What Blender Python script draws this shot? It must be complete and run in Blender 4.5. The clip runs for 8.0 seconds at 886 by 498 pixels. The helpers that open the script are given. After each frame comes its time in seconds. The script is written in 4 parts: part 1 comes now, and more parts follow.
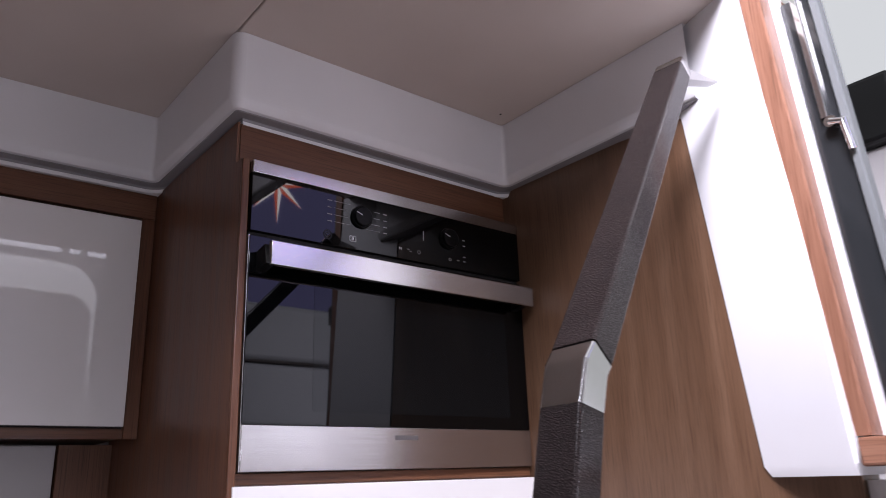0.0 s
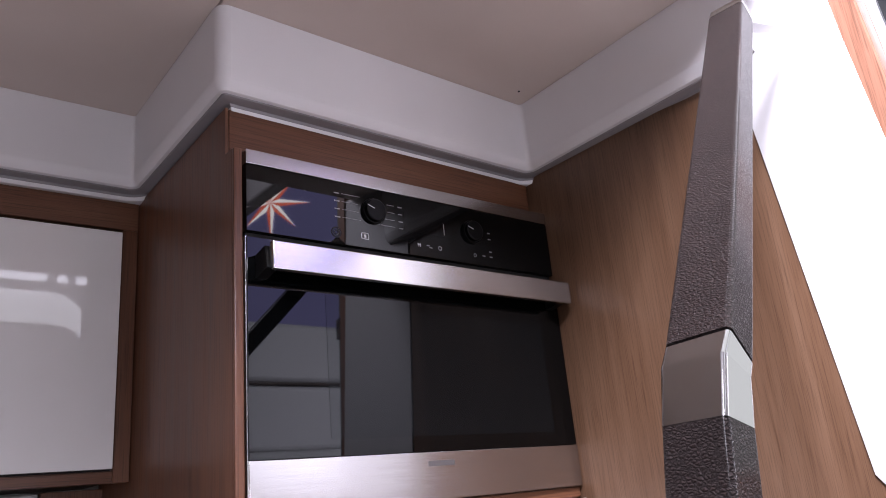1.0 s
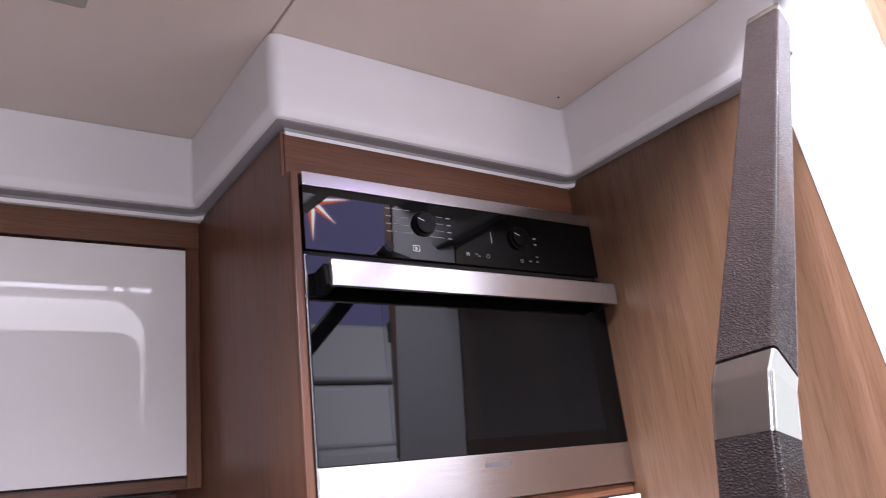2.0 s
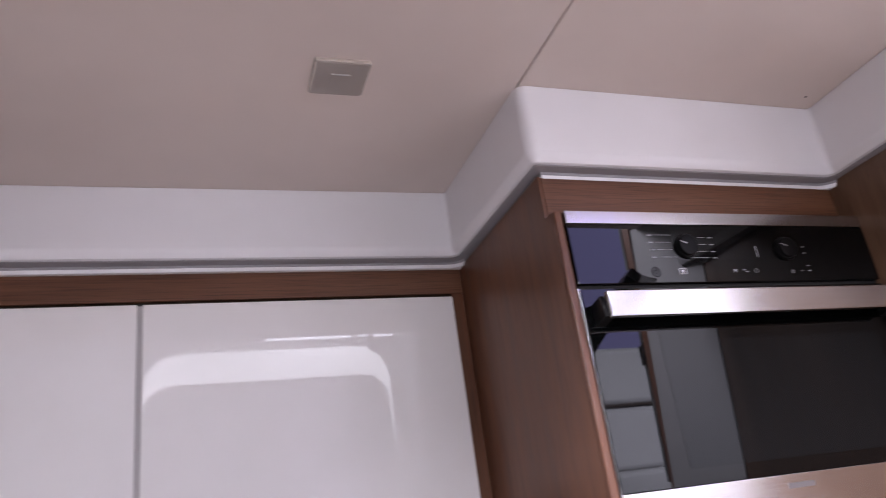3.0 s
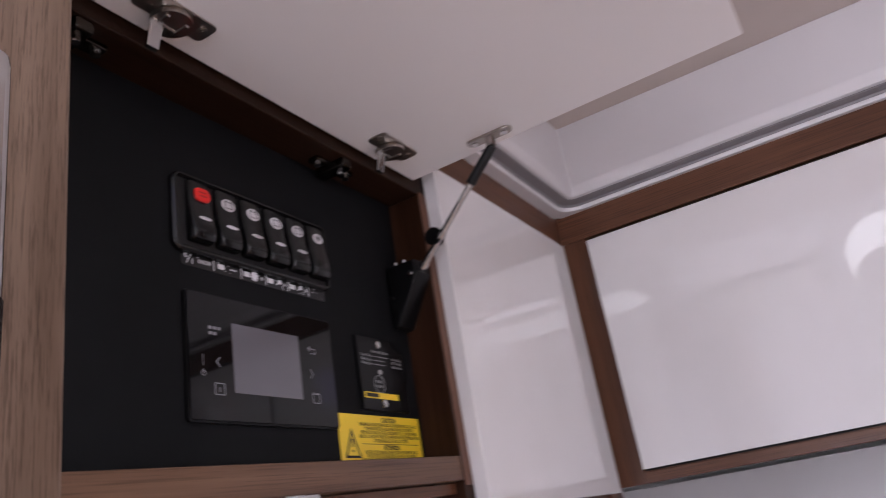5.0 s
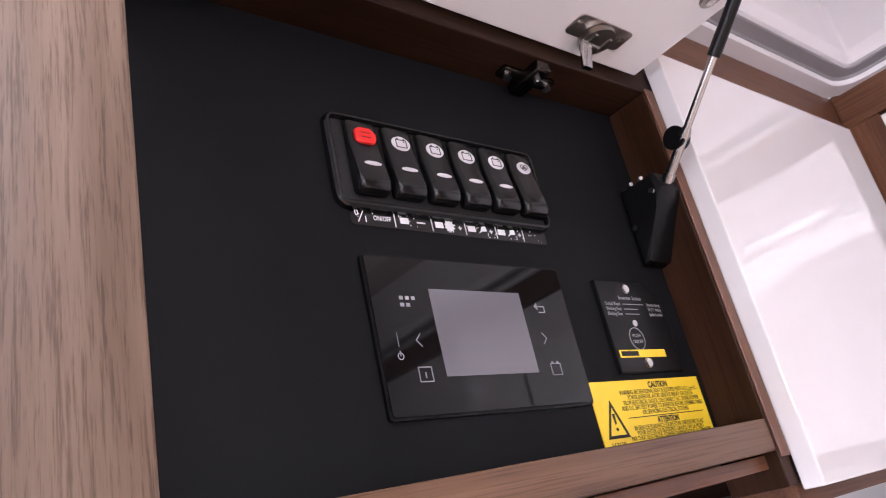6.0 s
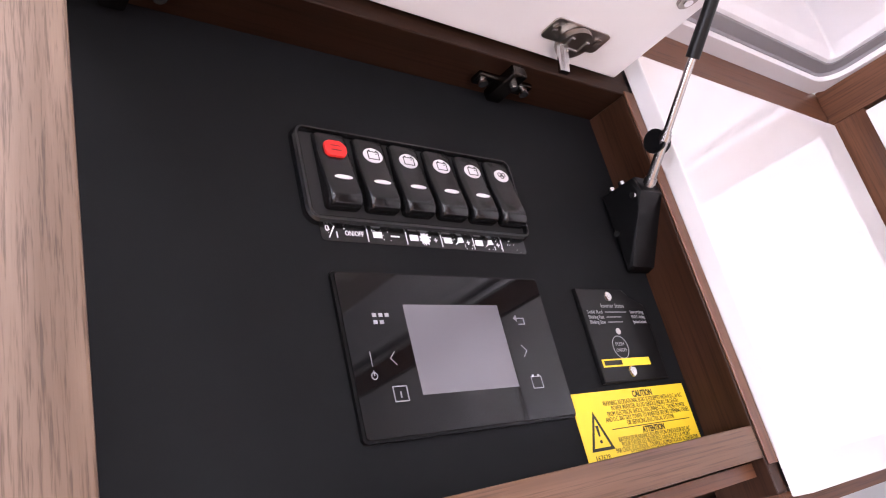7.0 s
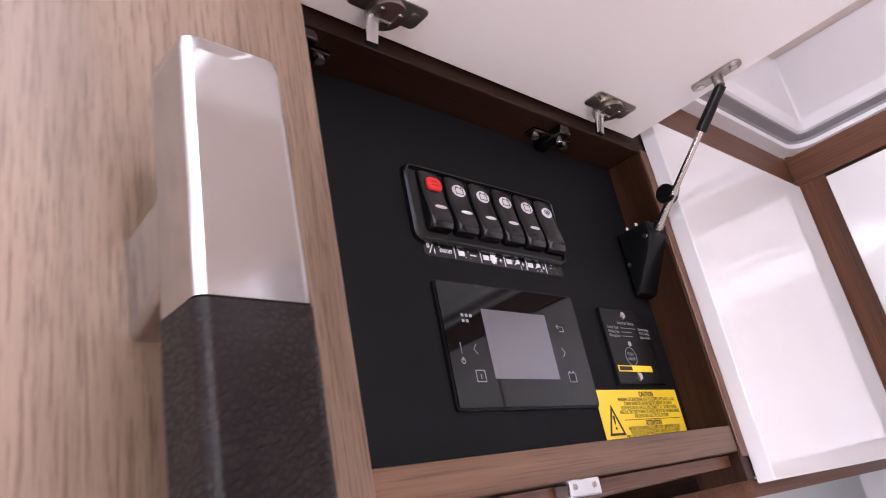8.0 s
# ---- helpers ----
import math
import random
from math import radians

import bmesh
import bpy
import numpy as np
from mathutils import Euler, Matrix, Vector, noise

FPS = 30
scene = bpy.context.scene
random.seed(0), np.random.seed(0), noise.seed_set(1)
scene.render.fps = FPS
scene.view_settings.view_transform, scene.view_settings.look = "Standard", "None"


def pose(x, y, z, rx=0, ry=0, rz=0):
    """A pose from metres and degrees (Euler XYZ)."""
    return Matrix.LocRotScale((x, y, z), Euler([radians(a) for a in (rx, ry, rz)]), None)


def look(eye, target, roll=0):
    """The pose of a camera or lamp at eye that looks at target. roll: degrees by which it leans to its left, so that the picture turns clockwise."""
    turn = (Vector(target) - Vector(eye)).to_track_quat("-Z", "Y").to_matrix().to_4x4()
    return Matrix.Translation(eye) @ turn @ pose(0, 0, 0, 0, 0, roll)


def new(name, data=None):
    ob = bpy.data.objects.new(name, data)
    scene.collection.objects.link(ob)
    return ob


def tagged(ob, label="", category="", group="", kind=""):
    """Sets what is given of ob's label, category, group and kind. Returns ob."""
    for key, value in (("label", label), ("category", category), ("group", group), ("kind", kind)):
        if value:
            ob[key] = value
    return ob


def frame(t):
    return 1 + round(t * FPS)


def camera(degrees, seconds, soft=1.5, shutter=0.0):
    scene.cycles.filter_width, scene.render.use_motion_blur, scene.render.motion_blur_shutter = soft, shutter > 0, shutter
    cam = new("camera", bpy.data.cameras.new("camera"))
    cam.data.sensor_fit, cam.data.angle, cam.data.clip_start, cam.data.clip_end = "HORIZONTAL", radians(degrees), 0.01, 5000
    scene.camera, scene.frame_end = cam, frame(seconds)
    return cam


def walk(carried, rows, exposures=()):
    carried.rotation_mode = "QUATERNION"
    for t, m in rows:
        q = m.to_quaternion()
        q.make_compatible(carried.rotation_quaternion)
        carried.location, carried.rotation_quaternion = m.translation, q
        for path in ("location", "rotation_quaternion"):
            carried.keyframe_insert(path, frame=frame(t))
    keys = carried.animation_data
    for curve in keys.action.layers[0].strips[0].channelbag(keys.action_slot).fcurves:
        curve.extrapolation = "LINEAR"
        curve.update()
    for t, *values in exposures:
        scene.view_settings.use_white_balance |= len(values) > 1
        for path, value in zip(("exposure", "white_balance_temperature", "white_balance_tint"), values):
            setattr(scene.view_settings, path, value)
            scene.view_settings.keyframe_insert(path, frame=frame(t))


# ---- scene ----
cam = camera(61.3, 8.0, soft=1.0, shutter=0.3)
PATH = [
    (0, (-0.068, 0.006, 1.232), (1.129, 1.494, 1.825), -2.0),
    (0.5, (-0.01, 0.145, 1.254), (1.182, 1.624, 1.88), -4.2),
    (1, (0.0, 0.169, 1.261), (1.204, 1.641, 1.881), -5.5),
    (1.2, (-0.008, 0.166, 1.262), (1.199, 1.637, 1.877), -6.0),
    (2.3, (-0.061, 0.132, 1.284), (0.962, 1.731, 1.913), -7.1),
    (2.5, (-0.08, 0.131, 1.287), (0.837, 1.779, 1.952), -7.5),
    (2.6, (-0.088, 0.125, 1.285), (0.758, 1.803, 1.971), -7.6),
    (3, (-0.15, 0.13, 1.287), (0.488, 1.877, 2.021), -8.0),
    (3.5, (-0.248, 0.094, 1.29), (0.094, 1.904, 2.069), -7.8),
    (4, (-0.34, 0.072, 1.276), (-0.397, 1.902, 2.082), -6.0),
    (4.5, (-0.405, 0.108, 1.27), (-0.819, 1.929, 1.988), -6.9),
    (5, (-0.455, 0.234, 1.294), (-1.327, 1.885, 2.011), -9.9),
    (5.2, (-0.486, 0.274, 1.31), (-1.508, 1.833, 2.033), -10.3),
    (6.3, (-0.551, 0.394, 1.339), (-1.959, 1.611, 2.072), -13.7),
    (6.5, (-0.551, 0.397, 1.344), (-1.96, 1.616, 2.07), -13.7),
    (7, (-0.544, 0.395, 1.344), (-1.911, 1.661, 2.071), -14.6),
    (7.5, (-0.522, 0.333, 1.338), (-1.858, 1.614, 2.094), -14.8),
    (8, (-0.508, 0.23, 1.311), (-1.78, 1.581, 2.058), -11.8),
]
EXPOSURES = [(0.0, -1.82), (0.5, -1.54), (1.0, -1.23), (2.5, -0.58), (3.5, -0.69), (4.5, -0.69), (5.2, -0.29), (6.3, 0.87), (7.0, 1.11), (8.0, 0.60)]
walk(cam, [(t, look(eye, target, roll)) for t, eye, target, roll in PATH], EXPOSURES)

# ---- light: a bright exhibition hall outside, a companionway lamp, added fill lamps ----
world = bpy.data.worlds.new("hall")
scene.world = world
world.use_nodes = True
wbg = world.node_tree.nodes["Background"]
wbg.inputs[0].default_value = (0.93, 0.95, 1.0, 1)
wbg.inputs[1].default_value = 2.5


def area(name, eye, target, sx, sy, watts, colour=(1, 0.97, 0.95)):
    data = bpy.data.lights.new(name, "AREA")
    data.shape, data.size, data.size_y, data.energy, data.color = "RECTANGLE", sx, sy, watts, colour
    ob = new(name, data)
    ob.matrix_world = look(eye, target)
    return ob


COOL = (0.885, 0.865, 1.02)
# Added lamp in an unseen opening, narrowed to brighten the white companionway side.
hatch = area("companionway_fill_light", (0.04, -0.12, 2.60), (0.93, 0.55, 1.55), 0.62, 0.50, 135, COOL)
hatch.data.spread = radians(105)
# Added outside, out of view, to brighten the bench mirrored in the oven.
hall = area("bench_fill_light", (2.3, 2.6, 3.4), (1.9, -1.15, 1.65), 1.0, 0.8, 85, COOL)
hall.data.spread = radians(34)
# Added low fill for the ceiling, kept out of the door reflections.
area("ceiling_fill_light", (-0.35, -1.37, 1.14), (-0.35, 0.6, 1.5), 2.0, 0.26, 24, COOL)
area("companionway_light", (1.55, 0.05, 3.00), (0.2, 0.4, 1.4), 0.7, 0.6, 26, COOL)
# Added lamp in an unseen roof opening, lifts the walnut on the right.
area("right_wall_fill_light", (-1.60, -0.40, 2.61), (0.85, 0.75, 1.55), 0.5, 0.5, 44, COOL)


# ---- materials ----
def mat(name, colour, rough=0.5, metal=0.0, spec=0.5, coat=0.0):
    m = bpy.data.materials.new(name)
    m.use_nodes = True
    p = m.node_tree.nodes["Principled BSDF"]
    p.inputs["Base Color"].default_value = (*colour, 1)
    p.inputs["Roughness"].default_value = rough
    p.inputs["Metallic"].default_value = metal
    p.inputs["Specular IOR Level"].default_value = spec
    p.inputs["Coat Weight"].default_value = coat
    p.inputs["Coat Roughness"].default_value = 0.04
    return m


def tree(m):
    return m.node_tree.nodes, m.node_tree.links, m.node_tree.nodes["Principled BSDF"]


def noise_tex(m, scale, detail=4, rough=0.55, stretch=(1, 1, 1)):
    n, l, p = tree(m)
    co = n.new("ShaderNodeTexCoord")
    mp = n.new("ShaderNodeMapping")
    mp.inputs["Scale"].default_value = stretch
    t = n.new("ShaderNodeTexNoise")
    t.inputs["Scale"].default_value = scale
    t.inputs["Detail"].default_value = detail
    t.inputs["Roughness"].default_value = rough
    l.new(co.outputs["Object"], mp.inputs[0])
    l.new(mp.outputs[0], t.inputs["Vector"])
    return t.outputs[0]


def ramp(m, src, stops):
    n, l, p = tree(m)
    r = n.new("ShaderNodeValToRGB")
    while len(r.color_ramp.elements) < len(stops):
        r.color_ramp.elements.new(0.5)
    for e, (pos, c) in zip(r.color_ramp.elements, stops):
        e.position, e.color = pos, (*c, 1)
    l.new(src, r.inputs[0])
    return r.outputs[0]


def bump(m, src, strength=0.2, dist=0.001):
    n, l, p = tree(m)
    b = n.new("ShaderNodeBump")
    b.inputs["Strength"].default_value = strength
    b.inputs["Distance"].default_value = dist
    l.new(src, b.inputs["Height"])
    l.new(b.outputs[0], p.inputs["Normal"])


def mix(m, a, b, fac, mode="MIX"):
    n, l, p = tree(m)
    x = n.new("ShaderNodeMix")
    x.data_type, x.blend_type = "RGBA", mode
    if isinstance(fac, float):
        x.inputs[0].default_value = fac
    else:
        l.new(fac, x.inputs[0])
    l.new(a, x.inputs[6])
    l.new(b, x.inputs[7])
    return x.outputs[2]


def rough_var(m, src, lo, hi):
    n, l, p = tree(m)
    r = n.new("ShaderNodeMapRange")
    r.inputs[1].default_value, r.inputs[2].default_value = 0.3, 0.7
    r.inputs[3].default_value, r.inputs[4].default_value = lo, hi
    l.new(src, r.inputs[0])
    l.new(r.outputs[0], p.inputs["Roughness"])


def wood(name, axis, dark=(0.092, 0.037, 0.019), mid=(0.142, 0.059, 0.030), light=(0.176, 0.081, 0.044), pore=0.54, size=420, run=1.0):
    """Satin walnut veneer with its grain along one axis of the piece."""
    m = mat(name, mid, 0.38, 0, 0.4)
    n, l, p = tree(m)
    k = "xyz".index(axis)
    st = [1.0, 1.0, 1.0]
    st[k] = 0.035 * run
    broad = noise_tex(m, 38, 5, 0.6, st)
    st2 = [1.0, 1.0, 1.0]
    st2[k] = 0.018 * run
    fine = noise_tex(m, size, 3, 0.7, st2)
    slow = noise_tex(m, 5, 2, 0.5, [s * 1.0 if i != k else 0.25 for i, s in enumerate((1, 1, 1))])
    c1 = ramp(m, broad, [(0.28, dark), (0.5, mid), (0.72, light)])
    c2 = ramp(m, fine, [(0.36, (pore, pore * 0.92, pore * 0.87)), (0.49, (0.94, 0.93, 0.92)), (0.7, (1.0, 1.0, 1.0))])
    c3 = ramp(m, slow, [(0.3, (0.86, 0.84, 0.82)), (0.7, (1.0, 1.0, 1.0))])
    c = mix(m, c1, c2, 1.0, "MULTIPLY")
    c = mix(m, c, c3, 1.0, "MULTIPLY")
    l.new(c, p.inputs["Base Color"])
    rough_var(m, broad, 0.30, 0.46)
    bump(m, fine, 0.12, 0.0003)
    return m


WOOD_X, WOOD_Y, WOOD_Z = wood("walnut_x", "x"), wood("walnut_y", "y"), wood("walnut_z", "z")
OAK_Z = wood("walnut_pale_z", "z", (0.128, 0.082, 0.056), (0.178, 0.117, 0.082), (0.228, 0.155, 0.112), 0.50, 640, 2.6)

CEIL = mat("vinyl_headliner", (0.56, 0.50, 0.46), 0.75, 0, 0.25)
bump(CEIL, noise_tex(CEIL, 800, 3), 0.5, 0.0006)
n, l, p = tree(CEIL)
l.new(ramp(CEIL, noise_tex(CEIL, 3, 3), [(0.3, (0.575, 0.505, 0.462)), (0.7, (0.632, 0.556, 0.508))]), p.inputs["Base Color"])

GEL = mat("white_moulding", (0.74, 0.72, 0.73), 0.42, 0, 0.4)
n, l, p = tree(GEL)
l.new(ramp(GEL, noise_tex(GEL, 4, 3), [(0.3, (0.715, 0.70, 0.71)), (0.7, (0.76, 0.745, 0.755))]), p.inputs["Base Color"])
bump(GEL, noise_tex(GEL, 420, 3), 0.16, 0.0005)

GLOSS = mat("white_lacquer", (0.76, 0.74, 0.735), 0.022, 0, 0.6, 0.5)
GLOSS.node_tree.nodes["Principled BSDF"].inputs["Coat Roughness"].default_value = 0.02
n, l, p = tree(GLOSS)
l.new(ramp(GLOSS, noise_tex(GLOSS, 6, 3), [(0.3, (0.745, 0.725, 0.715)), (0.7, (0.775, 0.755, 0.75))]), p.inputs["Base Color"])
bump(GLOSS, noise_tex(GLOSS, 5, 2), 0.018, 0.0015)
FLAPM = mat("white_melamine", (0.86, 0.835, 0.825), 0.38, 0, 0.4)
bump(FLAPM, noise_tex(FLAPM, 700, 2), 0.08, 0.0003)
GREY = mat("grey_profile", (0.42, 0.40, 0.40), 0.45)
SPLASH = mat("grey_laminate", (0.50, 0.48, 0.48), 0.35)
# Near-black of the oven carcass; also the shade painted into gaps and recesses.
DARK = mat("carcass_and_shade_black", (0.012, 0.011, 0.011), 0.8)

PANEL = mat("black_panel", (0.017, 0.0165, 0.018), 0.6, 0, 0.10)
bump(PANEL, noise_tex(PANEL, 1500, 2), 0.12, 0.0002)
n, l, p = tree(PANEL)
l.new(ramp(PANEL, noise_tex(PANEL, 9, 3), [(0.3, (0.0058, 0.0061, 0.0068)), (0.7, (0.0082, 0.0086, 0.0094))]), p.inputs["Base Color"])
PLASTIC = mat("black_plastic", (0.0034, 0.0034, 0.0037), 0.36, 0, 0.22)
bump(PLASTIC, noise_tex(PLASTIC, 1200, 2), 0.05, 0.0002)
SHINY = mat("black_gloss_plastic", (0.007, 0.007, 0.0075), 0.2, 0, 0.4)
BLACKGLASS = mat("black_glass", (0.0035, 0.0035, 0.0040), 0.04, 0, 0.30)
SMOKE = mat("smoked_oven_glass", (0.0015, 0.0017, 0.0019), 0.02, 0, 0.28)
FASCIA = mat("black_fascia_glass", (0.0015, 0.0017, 0.0019), 0.02, 0, 0.28)
SCREEN = mat("unlit_screen", (0.135, 0.13, 0.145), 0.12, 0, 0.5)
PRINT = mat("white_print", (0.72, 0.72, 0.74), 0.5)
DIM = mat("dim_print", (0.28, 0.28, 0.30), 0.5)
GREYPRINT = mat("grey_print", (0.30, 0.30, 0.31), 0.5)
LENS = mat("switch_lens", (0.62, 0.60, 0.62), 0.3)
RED = mat("red_lens", (0.72, 0.018, 0.015), 0.3)
YELLOW = mat("yellow_label", (0.86, 0.60, 0.035), 0.42)
INK = mat("black_ink", (0.012, 0.011, 0.010), 0.55)

STEEL = mat("brushed_steel", (0.56, 0.545, 0.54), 0.24, 1.0)
n, l, p = tree(STEEL)
sb = noise_tex(STEEL, 700, 2, 0.6, (0.01, 1, 1))
rough_var(STEEL, sb, 0.20, 0.27)
CHROME = mat("polished_chrome", (0.78, 0.77, 0.76), 0.07, 1.0)
SATIN = mat("satin_chrome", (0.55, 0.54, 0.535), 0.20, 1.0)
rough_var(SATIN, noise_tex(SATIN, 60, 4), 0.07, 0.15)
NICKEL = mat("nickel_hinge", (0.38, 0.345, 0.315), 0.30, 1.0)

LEATHER = mat("brown_leather", (0.030, 0.019, 0.016), 0.42, 0, 0.12, 0.34)
LEATHER.node_tree.nodes["Principled BSDF"].inputs["Coat Roughness"].default_value = 0.13
n, l, p = tree(LEATHER)
lco = n.new("ShaderNodeTexCoord")
lv = n.new("ShaderNodeTexVoronoi")
lv.feature, lv.inputs["Scale"].default_value = "DISTANCE_TO_EDGE", 300
lw = n.new("ShaderNodeTexNoise")
lw.inputs["Scale"].default_value = 160
la = n.new("ShaderNodeMix")
la.data_type, la.inputs[0].default_value = "VECTOR", 0.0016
l.new(lco.outputs["Object"], la.inputs[4])
l.new(lw.outputs[1], la.inputs[5])
lm = n.new("ShaderNodeMapping")
lm.inputs["Scale"].default_value = (1.0, 1.0, 1.7)
l.new(la.outputs[1], lm.inputs[0])
l.new(lm.outputs[0], lv.inputs["Vector"])
lr = n.new("ShaderNodeMapRange")
lr.inputs[1].default_value, lr.inputs[2].default_value = 0.0, 0.35
l.new(lv.outputs[0], lr.inputs[0])
bump(LEATHER, lr.outputs[0], 1.0, 0.0013)
hide = ramp(LEATHER, noise_tex(LEATHER, 30, 4), [(0.3, (0.0125, 0.0076, 0.0070)), (0.7, (0.019, 0.0118, 0.0108))])
crease = ramp(LEATHER, lr.outputs[0], [(0.0, (0.42, 0.40, 0.40)), (0.45, (1.0, 1.0, 1.0))])
l.new(mix(LEATHER, hide, crease, 1.0, "MULTIPLY"), p.inputs["Base Color"])
rough_var(LEATHER, lr.outputs[0], 0.62, 0.38)
CUSHION = mat("white_upholstery", (0.66, 0.66, 0.68), 0.55)
bump(CUSHION, noise_tex(CUSHION, 250, 3), 0.2, 0.0006)
PIPING = mat("brown_piping", (0.06, 0.035, 0.028), 0.5)
TEAK = wood("warm_teak_z", "z", (0.16, 0.070, 0.042), (0.225, 0.105, 0.066), (0.28, 0.14, 0.09))
TEAK_Y = wood("warm_teak_y", "y", (0.16, 0.070, 0.042), (0.225, 0.105, 0.066), (0.28, 0.14, 0.09))
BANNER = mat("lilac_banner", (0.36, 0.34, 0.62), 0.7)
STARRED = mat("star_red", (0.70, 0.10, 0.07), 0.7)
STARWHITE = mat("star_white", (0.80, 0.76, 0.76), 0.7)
# Emission is added so the banner shows brightly in the oven glass.
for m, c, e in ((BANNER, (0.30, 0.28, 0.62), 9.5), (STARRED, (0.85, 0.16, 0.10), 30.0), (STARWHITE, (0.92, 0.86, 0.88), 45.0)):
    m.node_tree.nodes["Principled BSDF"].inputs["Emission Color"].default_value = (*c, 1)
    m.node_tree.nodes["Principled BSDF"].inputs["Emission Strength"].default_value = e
DOORACR = mat("smoked_acrylic", (0.016, 0.017, 0.018), 0.08, 0, 0.5)
RUBBER = mat("grey_seal", (0.10, 0.105, 0.105), 0.5)
FLOORM = wood("floor_oak", "x", (0.30, 0.21, 0.15), (0.42, 0.31, 0.23), (0.50, 0.38, 0.29))
PALE = mat("pale_lens", (0.285, 0.255, 0.23), 0.35)
CHAMP = mat("champagne_frame", (0.62, 0.57, 0.51), 0.25, 0.5)


# ---- shape helpers ----
def box(bm, lo, hi, bev=0.0, seg=2):
    vs = [bm.verts.new((x, y, z)) for x in (lo[0], hi[0]) for y in (lo[1], hi[1]) for z in (lo[2], hi[2])]
    fs = [bm.faces.new([vs[i] for i in f]) for f in ((0, 1, 3, 2), (4, 6, 7, 5), (0, 4, 5, 1), (2, 3, 7, 6), (0, 2, 6, 4), (1, 5, 7, 3))]
    if bev > 0:
        es = list({e for f in fs for e in f.edges})
        bmesh.ops.bevel(bm, geom=es, offset=bev, segments=seg, affect="EDGES", profile=0.5)
    return bm


def boxes(*specs):
    bm = bmesh.new()
    for s in specs:
        box(bm, *s)
    return bm


def outline(u0, v0, u1, v1, r, k=5):
    """A rounded rectangle, anticlockwise."""
    pts = []
    for cx, cy, a0 in ((u1 - r, v0 + r, -90), (u1 - r, v1 - r, 0), (u0 + r, v1 - r, 90), (u0 + r, v0 + r, 180)):
        for i in range(k + 1):
            a = radians(a0 + 90 * i / k)
            pts.append((cx + r * math.cos(a), cy + r * math.sin(a)))
    return pts


def prism(bm, pts, n0, n1, bev=0.0, seg=2):
    """A flat outline given thickness from n0 to n1, its front edge softened."""
    a = [bm.verts.new((x, y, n0)) for x, y in pts]
    b = [bm.verts.new((x, y, n1)) for x, y in pts]
    k = len(pts)
    for i in range(k):
        bm.faces.new((a[i], a[(i + 1) % k], b[(i + 1) % k], b[i]))
    bm.faces.new(a[::-1])
    top = bm.faces.new(b)
    if bev > 0:
        bmesh.ops.bevel(bm, geom=list(top.edges), offset=bev, segments=seg, affect="EDGES", profile=0.5)
    return bm


def ring(bm, outer, inner, n0, n1):
    """A flat frame between two outlines of equal count."""
    k = len(outer)
    rows = [[bm.verts.new((x, y, z)) for x, y in o] for o, z in ((outer, n0), (outer, n1), (inner, n1), (inner, n0))]
    for j in range(4):
        p0, p1 = rows[j], rows[(j + 1) % 4]
        for i in range(k):
            bm.faces.new((p0[i], p0[(i + 1) % k], p1[(i + 1) % k], p1[i]))
    return bm


def circle(cx, cy, r, k=24, ry=None):
    ry = r if ry is None else ry
    return [(cx + r * math.cos(2 * math.pi * i / k), cy + ry * math.sin(2 * math.pi * i / k)) for i in range(k)]


def rod(bm, a, b, r, r2=None, k=20):
    """A round bar from a to b."""
    a, b = Vector(a), Vector(b)
    d = (b - a).normalized()
    s = d.orthogonal().normalized()
    t = d.cross(s)
    r2 = r if r2 is None else r2
    A = [bm.verts.new(a + r * (s * math.cos(2 * math.pi * i / k) + t * math.sin(2 * math.pi * i / k))) for i in range(k)]
    B = [bm.verts.new(b + r2 * (s * math.cos(2 * math.pi * i / k) + t * math.sin(2 * math.pi * i / k))) for i in range(k)]
    for i in range(k):
        bm.faces.new((A[i], A[(i + 1) % k], B[(i + 1) % k], B[i]))
    bm.faces.new(A[::-1])
    bm.faces.new(B)
    return bm


def loft(bm, loops):
    """Skin over closed loops of equal count, capped."""
    rows = [[bm.verts.new(q) for q in lp] for lp in loops]
    k = len(rows[0])
    for r0, r1 in zip(rows, rows[1:]):
        for i in range(k):
            bm.faces.new((r0[i], r0[(i + 1) % k], r1[(i + 1) % k], r1[i]))
    bm.faces.new(rows[0][::-1])
    bm.faces.new(rows[-1])
    return bm


def section(c, a, b, ha, hb, r=0.007, k=4):
    """A rounded rectangular section round c in the plane of a and b."""
    c, a, b = Vector(c), Vector(a), Vector(b)
    return [c + a * x + b * y for x, y in outline(-ha, -hb, ha, hb, r, k)]


def mesh_of(name, bm, material):
    bmesh.ops.recalc_face_normals(bm, faces=bm.faces)
    bm.normal_update()
    for f in bm.faces:
        flat, own = len(f.verts) > 3, f.calc_area()
        for e in f.edges:
            for g in e.link_faces:
                if g is not f and 0.85 < g.normal.dot(f.normal) < 0.99995 and g.calc_area() > 0.3 * own:
                    flat = False
        f.smooth = not flat
    me = bpy.data.meshes.new(name)
    bm.to_mesh(me)
    bm.free()
    flags = [q.use_smooth for q in me.polygons]
    me.set_sharp_from_angle(angle=radians(32))
    me.polygons.foreach_set("use_smooth", flags)
    me.materials.append(material)
    return me


def part(name, bm, material, parent, label=""):
    ob = new(name, mesh_of(name, bm, material))
    ob.parent = parent
    if label:
        ob["label"] = label
    return ob


def thing(name, m, label, category, group="", kind=""):
    ob = new(name)
    ob.empty_display_size = 0.05
    ob.matrix_world = m
    return tagged(ob, label, category, group, kind)


def structure(name, bm, material, label, category):
    return tagged(new(name, mesh_of(name, bm, material)), label, category, kind="structure")


